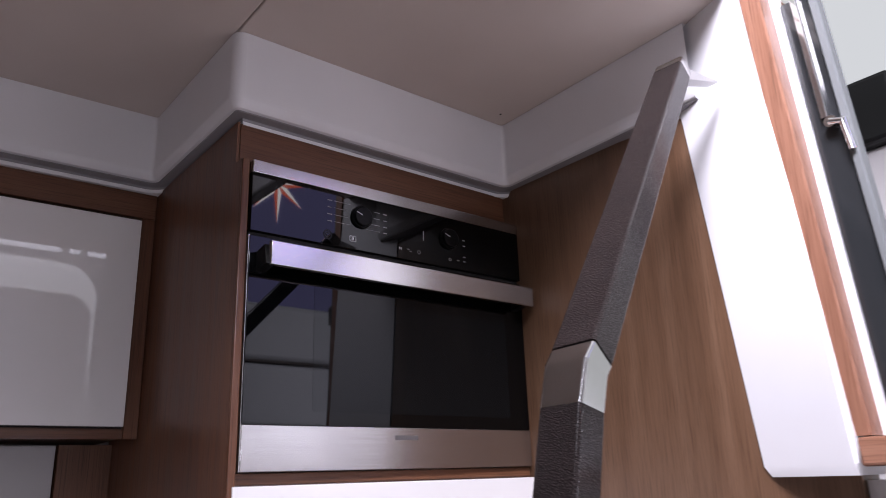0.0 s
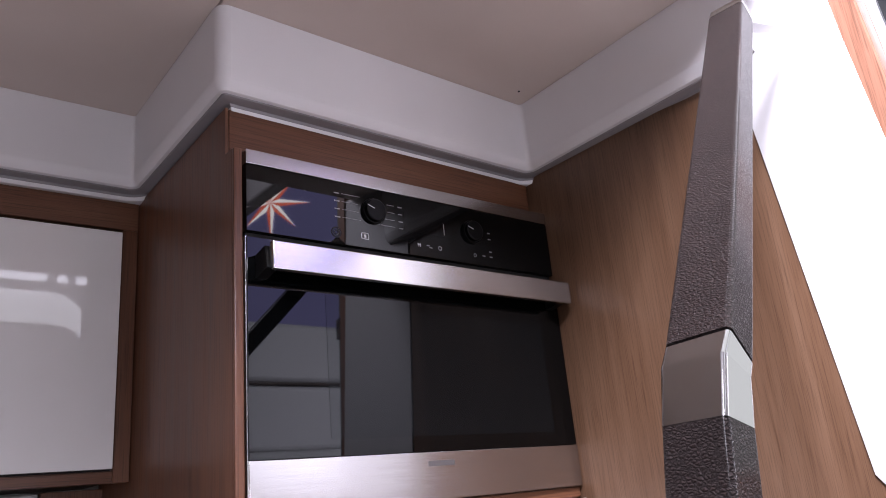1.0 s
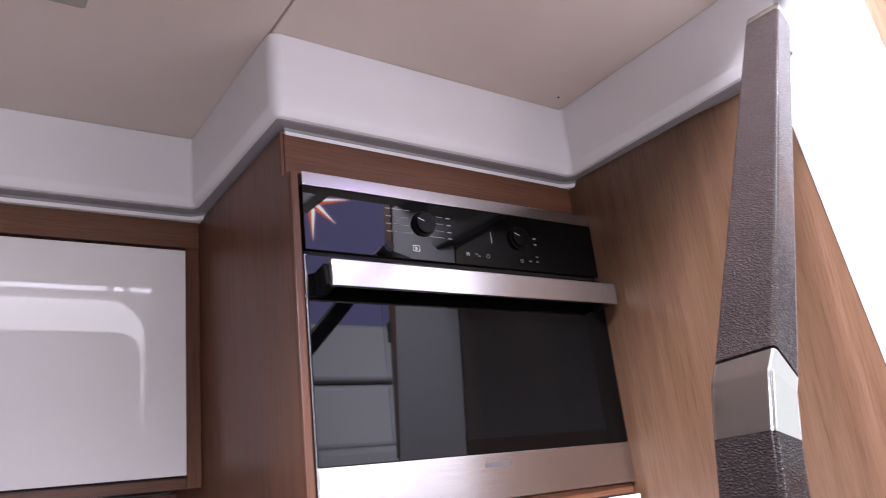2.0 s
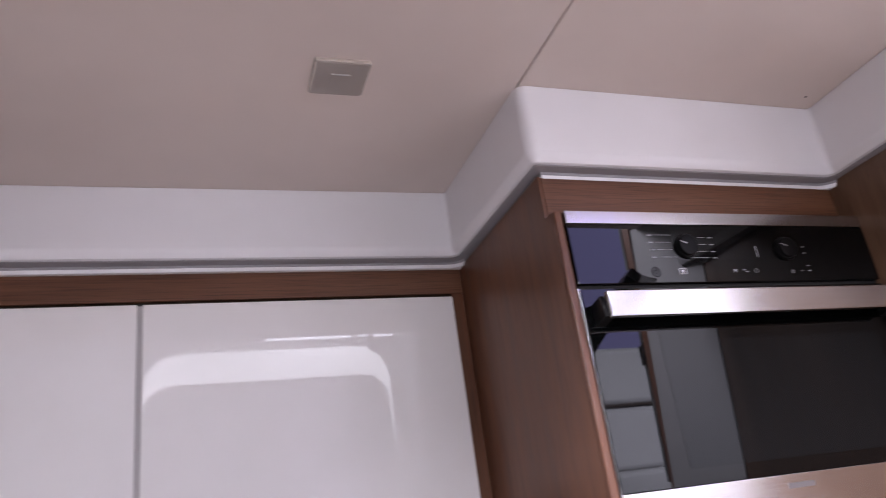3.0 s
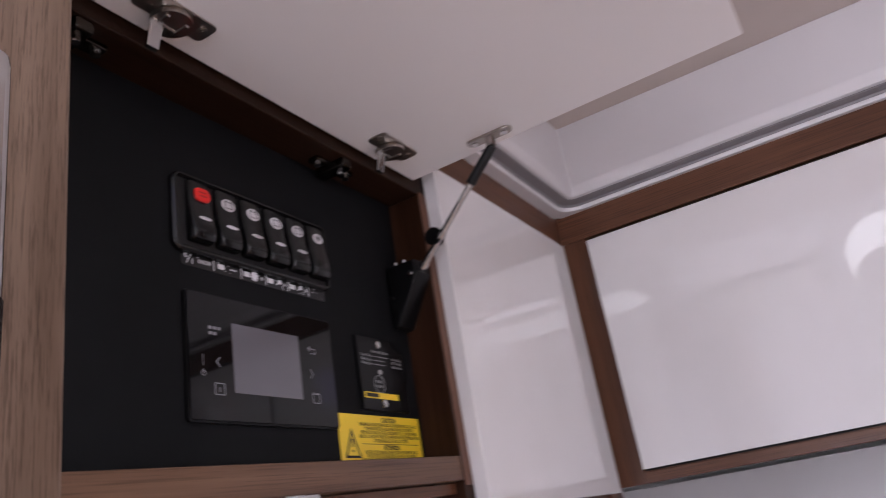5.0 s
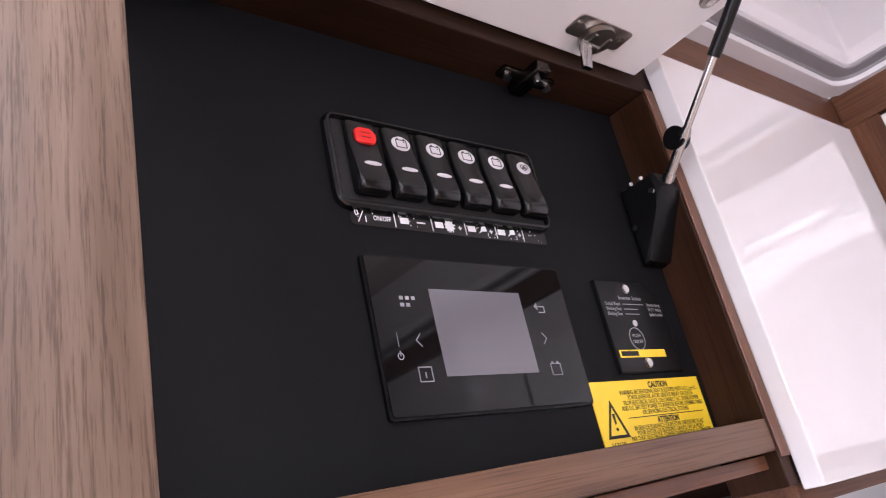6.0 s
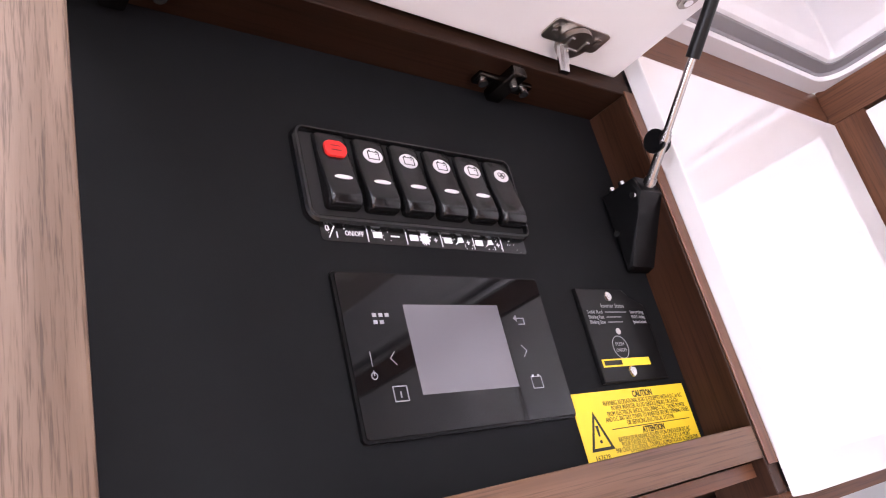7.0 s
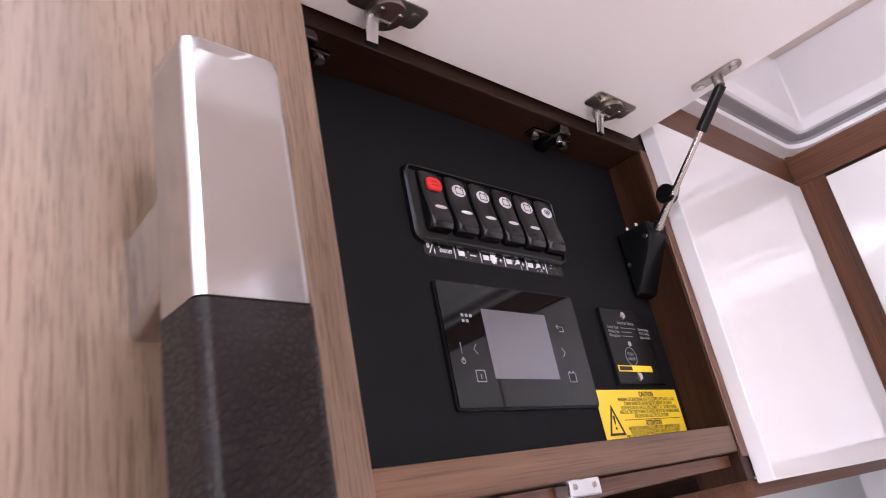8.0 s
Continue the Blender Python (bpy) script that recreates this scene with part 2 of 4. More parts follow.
def text_mesh(body, size, align="CENTER", width=0.0, squeeze=1.0, bold=0.0):
    """Flat lettering in the u, v plane."""
    cu = bpy.data.curves.new("lettering", "FONT")
    cu.body, cu.size, cu.align_x, cu.align_y = body, size, align, "CENTER"
    cu.extrude, cu.resolution_u, cu.offset = 0.00008, 2, bold
    ob = bpy.data.objects.new("lettering", cu)
    scene.collection.objects.link(ob)
    bpy.context.view_layer.update()
    me = bpy.data.meshes.new_from_object(ob.evaluated_get(bpy.context.evaluated_depsgraph_get()))
    bpy.data.objects.remove(ob)
    xs = [v.co.x for v in me.vertices]
    w = max(xs) - min(xs) if xs else 1
    k = (width / w if width else 1.0) * squeeze
    for v in me.vertices:
        v.co.x *= k
    return me


def lettering(name, body, size, material, parent, u, v, nrm, align="CENTER", width=0.0, bold=0.0):
    me = text_mesh(body, size, align, width, 1.0, bold)
    me.materials.append(material)
    ob = new(name, me)
    ob.parent = parent
    ob.location = (u, v, nrm)
    return ob


# local frames: u to the right, v up, n towards the viewer
def facing_x(x, y, z):
    return Matrix(((0, 0, 1, x), (1, 0, 0, y), (0, 1, 0, z), (0, 0, 0, 1)))


def facing_y(x, y, z):
    return Matrix(((1, 0, 0, x), (0, 0, -1, y), (0, 1, 0, z), (0, 0, 0, 1)))


CEIL_Z, LOW_Z = 1.9595, 1.806          # galley headroom, lower lip of the moulding
BACK_Y, TOWER_Y, LEFT_X, RIGHT_X = 1.475, 1.062, -0.868, 0.978

# ---- setting ----
# The floor is out of view and made pale to bounce light upwards.
structure("floor", boxes(((-2.6, -1.5, -0.04), (1.03, 2.0, 0.0))), FLOORM, "wooden cabin floor boards, unseen, made pale to bounce light", "floor")
structure("ground", boxes(((-30, -30, -0.7), (30, 30, -0.6))), SPLASH, "grey exhibition hall floor", "ground")
bm = bmesh.new()
box(bm, (-1.1, 0.5, CEIL_Z), (0.3515, 1.6, CEIL_Z + 0.03), 0.003, 2)
box(bm, (0.3535, 0.5, CEIL_Z), (1.05, 1.6, CEIL_Z + 0.03), 0.003, 2)
box(bm, (-1.1, 0.5, CEIL_Z + 0.034), (1.05, 1.6, CEIL_Z + 0.06))
structure("ceiling", bm, CEIL, "beige vinyl headliner panels with a fine seam", "ceiling")
# Out of view; its length is set to shape the lamp light.
structure("trim", boxes(((-1.1, 0.46, CEIL_Z + 0.0), (0.64, 0.497, 2.62), 0.01, 3)), GEL, "white upright edge of the raised coachroof", "trim")
# Roof out of view; both openings are added to let lamps in.
structure("coachroof", boxes(((-2.6, -1.45, 2.62), (-1.9, 0.5, 2.68)), ((-1.9, -1.45, 2.62), (-1.3, -0.7, 2.68)), ((-1.9, -0.1, 2.62), (-1.3, 0.5, 2.68)), ((-1.3, -1.45, 2.62), (-0.35, 0.5, 2.68)), ((-0.35, -1.45, 2.62), (1.03, -0.95, 2.68)), ((-0.35, 0.42, 2.62), (1.03, 0.5, 2.68))), GEL, "white raised cabin roof with two openings added for lamps", "roof")
structure("wall_back", boxes(((-1.1, 1.80, 0), (1.05, 1.86, 2.0))), SPLASH, "light grey laminate wall behind the worktop", "wall")
structure("wall_right", boxes(((RIGHT_X, 0.463, 0), (1.03, 1.8, 1.95))), wood("walnut_bulkhead", "z", (0.100, 0.053, 0.030), (0.131, 0.071, 0.041), (0.156, 0.088, 0.052), 0.60, 720), "satin walnut veneered bulkhead panel", "wall")
structure("wall_below_companionway", boxes(((0.985, -1.4, 0), (1.03, 0.460, 1.215))), SPLASH, "grey panel below the companionway", "wall")
structure("wall_aft", boxes(((0.985, -1.4, 1.22), (1.03, -0.5, 2.62))), GEL, "white cabin wall beside the companionway", "wall")
structure("bulkhead_left", boxes(((-0.905, -0.25, 0), (-0.807, 0.4665, 1.962), 0.002, 2)), OAK_Z, "pale walnut veneered bulkhead with upright grain", "wall")
structure("wall_left", boxes(((-2.6, -1.4, 0), (-2.55, 2.0, 2.62)), ((-2.55, 1.95, 0), (-1.1, 2.0, 2.62)), ((-2.55, -0.25, 1.965), (-0.905, 0.5, 2.0))), GEL, "plain white forward cabin wall", "wall")
structure("wall_left_back", boxes(((-1.16, 0.4, 0), (-1.1, 1.95, 2.0))), GEL, "plain white hull side behind the cabinets", "wall")

# far side wall with one long rounded window and a panel added to mask it
bm = bmesh.new()
WIN = (-0.42, 1.45, 0.965, 2.46)
box(bm, (-2.6, 0.0, 0.0), (1.03, 1.0, 0.05))
# The low opening from here is unseen, added for the ceiling fill lamp.
box(bm, (-2.6, 1.0, 0.0), (-1.4, 1.28, 0.05))
box(bm, (0.7, 1.0, 0.0), (1.03, 1.28, 0.05))
box(bm, (-2.6, 1.28, 0.0), (1.03, WIN[1], 0.05))
box(bm, (-2.6, WIN[3], 0.0), (1.03, 2.488, 0.05))
box(bm, (-2.6, 2.542, 0.0), (1.03, 2.66, 0.05))
box(bm, (-2.6, 2.488, 0.0), (0.25, 2.542, 0.05))
box(bm, (0.74, 2.488, 0.0), (0.78, 2.542, 0.05))
box(bm, (0.84, 2.488, 0.0), (0.87, 2.542, 0.05))
box(bm, (-2.6, WIN[1], 0.0), (WIN[0], WIN[3], 0.05))
box(bm, (WIN[2], WIN[1], 0.0), (1.03, WIN[3], 0.05))
FAR = Matrix(((1, 0, 0, 0), (0, 0, 1, -1.45), (0, 1, 0, 0), (0, 0, 0, 1)))
far = structure("wall_far", bm, GEL, "white saloon side wall with a long window", "wall")
far.matrix_world = FAR
win = thing("window_1", FAR, "long rounded saloon window with a white surround", "window", kind="structure")
part("window_frame", ring(bmesh.new(), outline(WIN[0] - 0.02, WIN[1] - 0.02, WIN[2] + 0.02, WIN[3] + 0.02, 0.03, 8), outline(WIN[0] + 0.02, WIN[1] + 0.02, WIN[2] - 0.02, WIN[3] - 0.02, 0.2, 8), 0.03, 0.06), GEL, win)
HALLGLOW = mat("bright_hall_beyond", (0.8, 0.8, 0.8), 0.8)
HALLGLOW.node_tree.nodes["Principled BSDF"].inputs["Emission Color"].default_value = (0.90, 0.90, 1.0, 1)
HALLGLOW.node_tree.nodes["Principled BSDF"].inputs["Emission Strength"].default_value = 4.6
# Glow strips cut to the bright band that the doors mirror.
bm = bmesh.new()
box(bm, (WIN[0] - 0.03, WIN[3] - 0.28, -0.09), (WIN[2] + 0.03, WIN[3] + 0.02, -0.08))
box(bm, (WIN[2] - 0.16, WIN[3] - 0.52, -0.09), (WIN[2] + 0.03, WIN[3] - 0.285, -0.08))
structure("backdrop", bm, HALLGLOW, "bright hall seen past the window mask", "backdrop").matrix_world = FAR
SLITGLOW = mat("bright_hall_above", (0.8, 0.8, 0.8), 0.8)
SLITGLOW.node_tree.nodes["Principled BSDF"].inputs["Emission Color"].default_value = (0.86, 0.85, 1.0, 1)
SLITGLOW.node_tree.nodes["Principled BSDF"].inputs["Emission Strength"].default_value = 10.0
structure("backdrop_above", boxes(((0.2, 2.484, -0.012), (1.03, 2.560, -0.002))), SLITGLOW, "bright hall through the slot over the window", "backdrop").matrix_world = FAR
# Unseen panel, added so that only a band of glow stays open.
blind = thing("window_mask", FAR, "grey panel added over the saloon window to leave a bright band", "blind")
part("fabric", prism(bmesh.new(), outline(WIN[0] + 0.03, WIN[1] + 0.03, WIN[2] - 0.034, WIN[3] - 0.19, 0.14, 8), 0.02, 0.026), SPLASH, blind)

# White settee added out of view as a reflector for the ceiling.
settee = thing("bounce_settee", Matrix.Translation((-0.9, -1.38, 0)), "white settee added out of view to bounce light upwards", "settee")
part("base", boxes(((-0.9, 0.0, 0.0), (1.7, 0.62, 0.30), 0.01, 2)), CUSHION, settee)
part("seat_cushion", boxes(((-0.9, 0.14, 0.302), (1.7, 0.66, 0.45), 0.03, 3)), CUSHION, settee)
part("backrest", boxes(((-0.9, 0.0, 0.302), (1.7, 0.138, 0.95), 0.03, 3)), CUSHION, settee)

# ---- white moulding round the galley ceiling ----
PLAN = [(-0.812, 0.40), (-0.812, 1.432), (0.3465, 1.432), (0.3485, 1.047), (0.955, 1.060), (0.945, 0.60)]
PROFILE = [(0.03, CEIL_Z - 0.001), (0.0, CEIL_Z - 0.001), (0.0, 1.840), (0.002, 1.830), (0.007, 1.8225), (0.015, 1.8195), (0.0305, 1.8192), (0.0318, 1.809), (0.0335, LOW_Z), (0.062, LOW_Z)]


def rounded_plan(pts, radii, k=6):
    out = []
    for i, q in enumerate(pts):
        q = Vector(q)
        if i in (0, len(pts) - 1):
            d = (Vector(pts[1]) - q if i == 0 else q - Vector(pts[-2])).normalized()
            out.append((q, Vector((-d.y, d.x)), 9.0, Vector((0, 0))))
            continue
        d0, d1 = (q - Vector(pts[i - 1])).normalized(), (Vector(pts[i + 1]) - q).normalized()
        turn = d0.x * d1.y - d0.y * d1.x
        r = radii[i]
        half = math.acos(max(-1, min(1, d0.dot(d1)))) / 2
        back = r * math.tan(half)
        n0, n1 = Vector((-d0.y, d0.x)), Vector((-d1.y, d1.x))
        side = 1 if turn > 0 else -1
        c = q - d0 * back + n0 * r * side
        bis = (n0 + n1).normalized()
        for j in range(k + 1):
            nn = n0.lerp(n1, j / k).normalized()
            a = math.atan2(n0.x * n1.y - n0.y * n1.x, n0.dot(n1)) * j / k
            nn = Vector((n0.x * math.cos(a) - n0.y * math.sin(a), n0.x * math.sin(a) + n0.y * math.cos(a)))
            out.append((c - nn * r * side, nn, r if side > 0 else 9.0, bis / math.cos(half)))
    return out


def along_plan(profile):
    bm = bmesh.new()
    rows = []
    for q, nn, lim, bis in rounded_plan(PLAN, [0, 0.004, 0.006, 0.018, 0.008, 0]):
        row = []
        for off, z in profile:
            w = q + nn * min(off, lim) + bis * max(0.0, off - lim)
            row.append(bm.verts.new((w.x, w.y, z)))
        rows.append(row)
    for r0, r1 in zip(rows, rows[1:]):
        for i in range(len(profile) - 1):
            bm.faces.new((r0[i], r0[i + 1], r1[i + 1], r1[i]))
    return bm


# Grey strip that puts the shade under the overhang into colour.
structure("moulding_shade", along_plan([(0.011, 1.8198), (0.0125, 1.8182), (0.029, 1.8165), (0.0302, 1.8125), (0.0325, 1.8125)]), mat("underside_shade", (0.25, 0.235, 0.245), 0.55), "dark grey strip for the shade under the moulding", "channel")
structure("moulding", along_plan(PROFILE), GEL, "white moulded ceiling valance with rounded corners", "moulding")


# ---- wall cabinets ----
def closed_cabinet():
    """The pair of lacquered doors over the worktop."""
    c = thing("wall_cabinet", facing_y(0, BACK_Y, 0), "walnut wall cabinet with two white gloss doors", "cabinet")
    part("body", boxes(((-0.866, 1.332, -0.30), (0.371, 1.344, -0.006)), ((-0.866, 1.344, -0.30), (0.371, 1.80, -0.29))), WOOD_X, c)
    part("top_rail", boxes(((-0.8674, 1.7545, -0.02), (0.371, LOW_Z + 0.004, 0.0), 0.0008, 1)), WOOD_X, c)
    part("bottom_rail", boxes(((-0.82, 1.325, -0.02), (0.345, 1.3425, 0.0), 0.0008, 1)), WOOD_X, c)
    part("stile", boxes(((-0.8674, 1.325, -0.02), (-0.8195, 1.7540, 0.0), 0.0008, 1)), WOOD_Y, c)
    part("stile", boxes(((0.3455, 1.325, -0.02), (0.371, 1.7540, 0.0), 0.0008, 1)), WOOD_Y, c)
    # Black sheet that paints the shade in the gaps round the doors.
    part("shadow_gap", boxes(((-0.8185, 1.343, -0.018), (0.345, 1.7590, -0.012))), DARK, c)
    for u0, u1 in ((-0.816, -0.2395), (-0.2305, 0.341)):
        part("door", boxes(((u0, 1.346, -0.002), (u1, 1.7435, 0.016), 0.0012, 2)), GLOSS, c, "white gloss lacquered door")
    part("centre_strip", boxes(((-0.2392, 1.346, -0.004), (-0.2308, 1.743, 0.009))), GREY, c, "pale grey strip between the doors")
    return c


closed_cabinet()

corner = thing("corner_cabinet", facing_x(LEFT_X, 0, 0), "walnut corner cabinet with one white gloss door shut", "cabinet")
part("top_rail", boxes(((0.474, 1.743, -0.02), (1.490, LOW_Z + 0.004, 0.0), 0.0008, 1)), WOOD_X, corner)
part("stile", boxes(((1.431, 1.30, -0.02), (1.490, 1.7425, 0.0), 0.0008, 1)), WOOD_Y, corner)
part("body", boxes(((0.989, 1.305, -0.22), (1.43, 1.322, -0.004)), ((0.989, 1.305, -0.225), (1.43, 1.80, -0.215))), WOOD_X, corner)
part("door", boxes(((0.9885, 1.317, 0.001), (1.427, 1.7355, 0.020), 0.0015, 2)), GLOSS, corner, "thick white gloss door")
# Likewise a black sheet for the shade round this door.
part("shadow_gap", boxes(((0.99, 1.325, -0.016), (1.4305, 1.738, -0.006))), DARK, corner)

# backsplash pieces and worktop below the wall cabinets
splash = thing("backsplash", facing_y(0, 1.64, 0), "grey laminate backsplash below the wall cabinet", "backsplash")
part("panel", boxes(((-1.0, 0.93, -0.02), (0.27, 1.322, 0.0), 0.001, 1)), SPLASH, splash)
part("stile", boxes(((0.274, 0.93, -0.02), (0.372, 1.324, 0.006), 0.001, 1)), WOOD_Y, splash)
top = thing("worktop", Matrix.Identity(4), "pale grey galley worktop", "worktop")
part("slab", boxes(((-1.0, 1.0, 0.90), (0.37, 1.64, 0.93), 0.004, 2)), SPLASH, top)
base = thing("base_cabinet", Matrix.Identity(4), "walnut base cabinet below the worktop", "cabinet")
part("body", boxes(((-1.0, 1.03, 0.0), (0.37, 1.64, 0.899), 0.003, 1)), WOOD_X, base)

# ---- electrical cabinet with its raised flap ----
ec = thing("electrical_cabinet", facing_x(LEFT_X, 0, 0), "open walnut locker with a black instrument board", "cabinet")
BOARD = -0.044
part("instrument_board", boxes(((0.470, 1.36, BOARD - 0.006), (0.9735, 1.72, BOARD))), PANEL, ec, "matt black instrument board")
# Walnut darkened in its colour for the shade inside the locker.
SHADEWOOD = wood("shaded_walnut_x", "x", (0.015, 0.0066, 0.0038), (0.025, 0.0115, 0.0065), (0.036, 0.017, 0.010))
SHADEWOOD_Y = wood("shaded_walnut_y", "y", (0.022, 0.0088, 0.0047), (0.036, 0.015, 0.008), (0.050, 0.0215, 0.0125))
for m in (SHADEWOOD, SHADEWOOD_Y):
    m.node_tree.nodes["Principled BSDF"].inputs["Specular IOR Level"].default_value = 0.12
part("top_lining", boxes(((0.470, 1.697, BOARD - 0.01), (0.986, 1.7385, 0.0), 0.0008, 1)), SHADEWOOD, ec)
part("side_lining", boxes(((0.9725, 1.322, BOARD - 0.01), (0.9880, 1.6965, 0.0), 0.0008, 1)), SHADEWOOD_Y, ec)
# The front edge keeps the walnut without that shade tone.
part("lining_edge", boxes(((0.9730, 1.345, 0.0004), (0.9875, 1.7000, 0.0026), 0.0008, 1)), WOOD_Y, ec, "front edge of the side lining in unshaded walnut")
sill = part("sill", boxes(((0.470, 1.3505, BOARD - 0.01), (0.972, 1.3765, 0.0), 0.0008, 1)), wood("walnut_sill", "x", (0.080, 0.041, 0.024), (0.148, 0.079, 0.047), (0.215, 0.124, 0.077)), ec)
TILT = Matrix.Translation((0.97, 1.3765, 0)) @ Matrix.Rotation(radians(1.35), 4, "Z") @ Matrix.Translation((-0.97, -1.3765, 0))
sill.matrix_local = TILT
under = part("underside", boxes(((0.473, 1.338, -0.23), (0.982, 1.349, -0.012))), WOOD_X, ec)
under.matrix_local = TILT

FLAP = Matrix.Translation((-0.864, 0, 1.7100)) @ Matrix.Rotation(radians(-0.6), 4, "Y")
flap = thing("flap_door", FLAP, "white locker flap propped open on a gas strut", "door")
part("leaf", boxes(((0.0, 0.478, 0.0), (0.404, 0.961, 0.0160), 0.0014, 2)), FLAPM, flap)


def hinge(y):
    h = new("hinge")
    h.parent = flap
    h.location = (0.031, y, 0)
    bm = prism(bmesh.new(), outline(-0.011, -0.034, 0.013, 0.034, 0.005, 4), -0.0016, -0.0003)
    part("plate", bm, NICKEL, h)
    bm = bmesh.new()
    prism(bm, circle(-0.004, 0.0, 0.0165, 24), -0.0075, -0.0016, 0.0012)
    part("cup", bm, NICKEL, h)
    bm = bmesh.new()
    box(bm, (-0.012, -0.011, -0.009), (0.004, -0.007, -0.0015), 0.0006, 1)
    box(bm, (-0.012, 0.007, -0.009), (0.004, 0.011, -0.0015), 0.0006, 1)
    rod(bm, (-0.009, -0.011, -0.007), (-0.009, 0.011, -0.007), 0.0018, k=8)
    part("knuckle", bm, NICKEL, h)
    for s in (-0.026, 0.026):
        bm = prism(bmesh.new(), circle(0.002, s, 0.0042, 14), -0.0032, -0.0016, 0.0008)
        prism(bm, circle(0.002, s, 0.0016, 6), -0.0036, -0.003)
        part("screw", bm, NICKEL, h)
    bm = bmesh.new()
    loft(bm, [section((-0.008, -0.010, -0.006), (1, 0, 0), (0, 1, 0), 0.0022, 0.0055, 0.001, 2), section((-0.012, -0.010, -0.016), (1, 0, 0), (0, 1, 0), 0.0022, 0.0055, 0.001, 2), section((-0.016, -0.010, -0.029), (1, 0, 0), (0, 1, 0), 0.0022, 0.0055, 0.001, 2)])
    part("link", bm, SATIN, h, "bright hinge link")
    return h


for y in (0.570, 0.872):
    hinge(y)


# Nickel with the shade under the lining put into its colour.
SHADENICKEL = mat("shaded_nickel", (0.09, 0.08, 0.07), 0.25, 1.0)


def hinge_mount(y):
    h = thing("hinge_mount", Matrix.Translation((-0.893, y, 1.697)), "nickel hinge mount under the locker lining, darkened for shade", "hinge", "flap hinges")
    part("arm", boxes(((-0.016, -0.010, -0.012), (0.024, 0.006, -0.0005), 0.0025, 2)), SHADENICKEL, h)
    part("wing", boxes(((-0.006, -0.033, -0.006), (0.008, 0.029, -0.0005), 0.002, 2)), SHADENICKEL, h)
    for s, u in ((-0.026, 0.001), (0.022, 0.001), (-0.003, -0.009)):
        bm = rod(bmesh.new(), (u, s, -0.010), (u, s, -0.005), 0.0042, k=12)
        part("screw", bm, CHROME, h)
    bm = rod(bmesh.new(), (0.012, -0.002, -0.017), (0.012, -0.002, -0.01), 0.0036, k=10)
    part("adjuster", bm, SATIN, h)


for y in (0.520, 0.835):
    hinge_mount(y)

catch = new("push_catch")
catch.parent = flap
catch.location = (0.383, 0.726, 0)
bm = boxes(((-0.011, -0.046, -0.013), (0.011, 0.022, -0.0003), 0.003, 2))
part("housing", bm, PLASTIC, catch, "black plastic push catch")
bm = boxes(((-0.010, 0.022, -0.012), (-0.003, 0.038, -0.003), 0.001, 1), ((0.003, 0.022, -0.012), (0.010, 0.038, -0.003), 0.001, 1), ((-0.014, -0.004, -0.010), (-0.010, 0.023, -0.002), 0.001, 1))
part("jaw", bm, PLASTIC, catch)
part("screw", prism(bmesh.new(), circle(0, -0.034, 0.004, 12), -0.0145, -0.0128, 0.0005), NICKEL, catch)

strike = thing("latch_strike", facing_x(LEFT_X, 0.707, 1.3450), "small bright latch strike under the locker sill", "latch")
part("plate", boxes(((-0.020, -0.0135, -0.010), (0.020, -0.0005, 0.004), 0.0012, 2)), SATIN, strike)
for s in (-0.012, 0.012):
    part("screw", prism(bmesh.new(), circle(s, -0.006, 0.0022, 10), 0.004, 0.0048, 0.0003), NICKEL, strike)

# gas strut between the side lining and the flap
st = thing("gas_strut", Matrix.Identity(4), "chrome gas strut with black end fittings", "strut")
S0, S1 = Vector((-0.869, 0.953, 1.590)), Vector((-0.741, 0.937, 1.6975))
sd = (S1 - S0).normalized()
STRUT = mat("strut_steel", (0.42, 0.40, 0.39), 0.22, 1.0)
part("cylinder", rod(bmesh.new(), S0 + sd * 0.004, S0 + sd * 0.055, 0.0043), STRUT, st)
bm = rod(bmesh.new(), S0 + sd * 0.050, S0 + sd * 0.128, 0.0034)
rod(bm, S0 + sd * 0.046, S0 + sd * 0.052, 0.0052)
rod(bm, S0 + sd * 0.006, S0 + sd * 0.012, 0.0056)
part("rod", bm, STRUT, st)
part("upper_socket", rod(bmesh.new(), S0 + sd * 0.118, S1, 0.0060, 0.0056), PLASTIC, st, "black plastic socket")
part("damper_knob", rod(bmesh.new(), S0 + sd * 0.045 + Vector((-0.006, -0.004, 0.004)), S0 + sd * 0.045 + Vector((-0.006, 0.006, 0.004)), 0.011, k=20), PLASTIC, st)
bm = bmesh.new()
prism(bm, [(-0.0415, 1.528), (-0.033, 1.530), (-0.010, 1.570), (0.001, 1.588), (-0.003, 1.604), (-0.0415, 1.604)], 0.0, 0.031, 0.004)
br = part("bracket", bm, PLASTIC, st, "black plastic strut bracket")
br.matrix_local = Matrix(((1, 0, 0, LEFT_X), (0, 0, -1, 0.972), (0, 1, 0, 0), (0, 0, 0, 1)))
for dx, dz in ((-0.030, 1.6035), (-0.018, 1.6035)):
    part("screw", rod(bmesh.new(), (LEFT_X + dx, 0.945, dz), (LEFT_X + dx, 0.945, dz + 0.0035), 0.0030, k=10), SATIN, st)
for q in ((-0.874, 0.9375, 1.586), (-0.902, 0.9375, 1.562)):
    part("screw", rod(bmesh.new(), q, (q[0], q[1] - 0.002, q[2]), 0.0028, k=10), SATIN, st)
bm = prism(bmesh.new(), outline(-0.028, -0.0075, 0.028, 0.0075, 0.007, 6), 0.0, 0.003, 0.0008)
rod(bm, (0.0, 0, 0.002), (0.0, 0, 0.014), 0.0055, k=14)
pl = part("flap_plate", bm, NICKEL, st, "nickel ball plate on the flap")
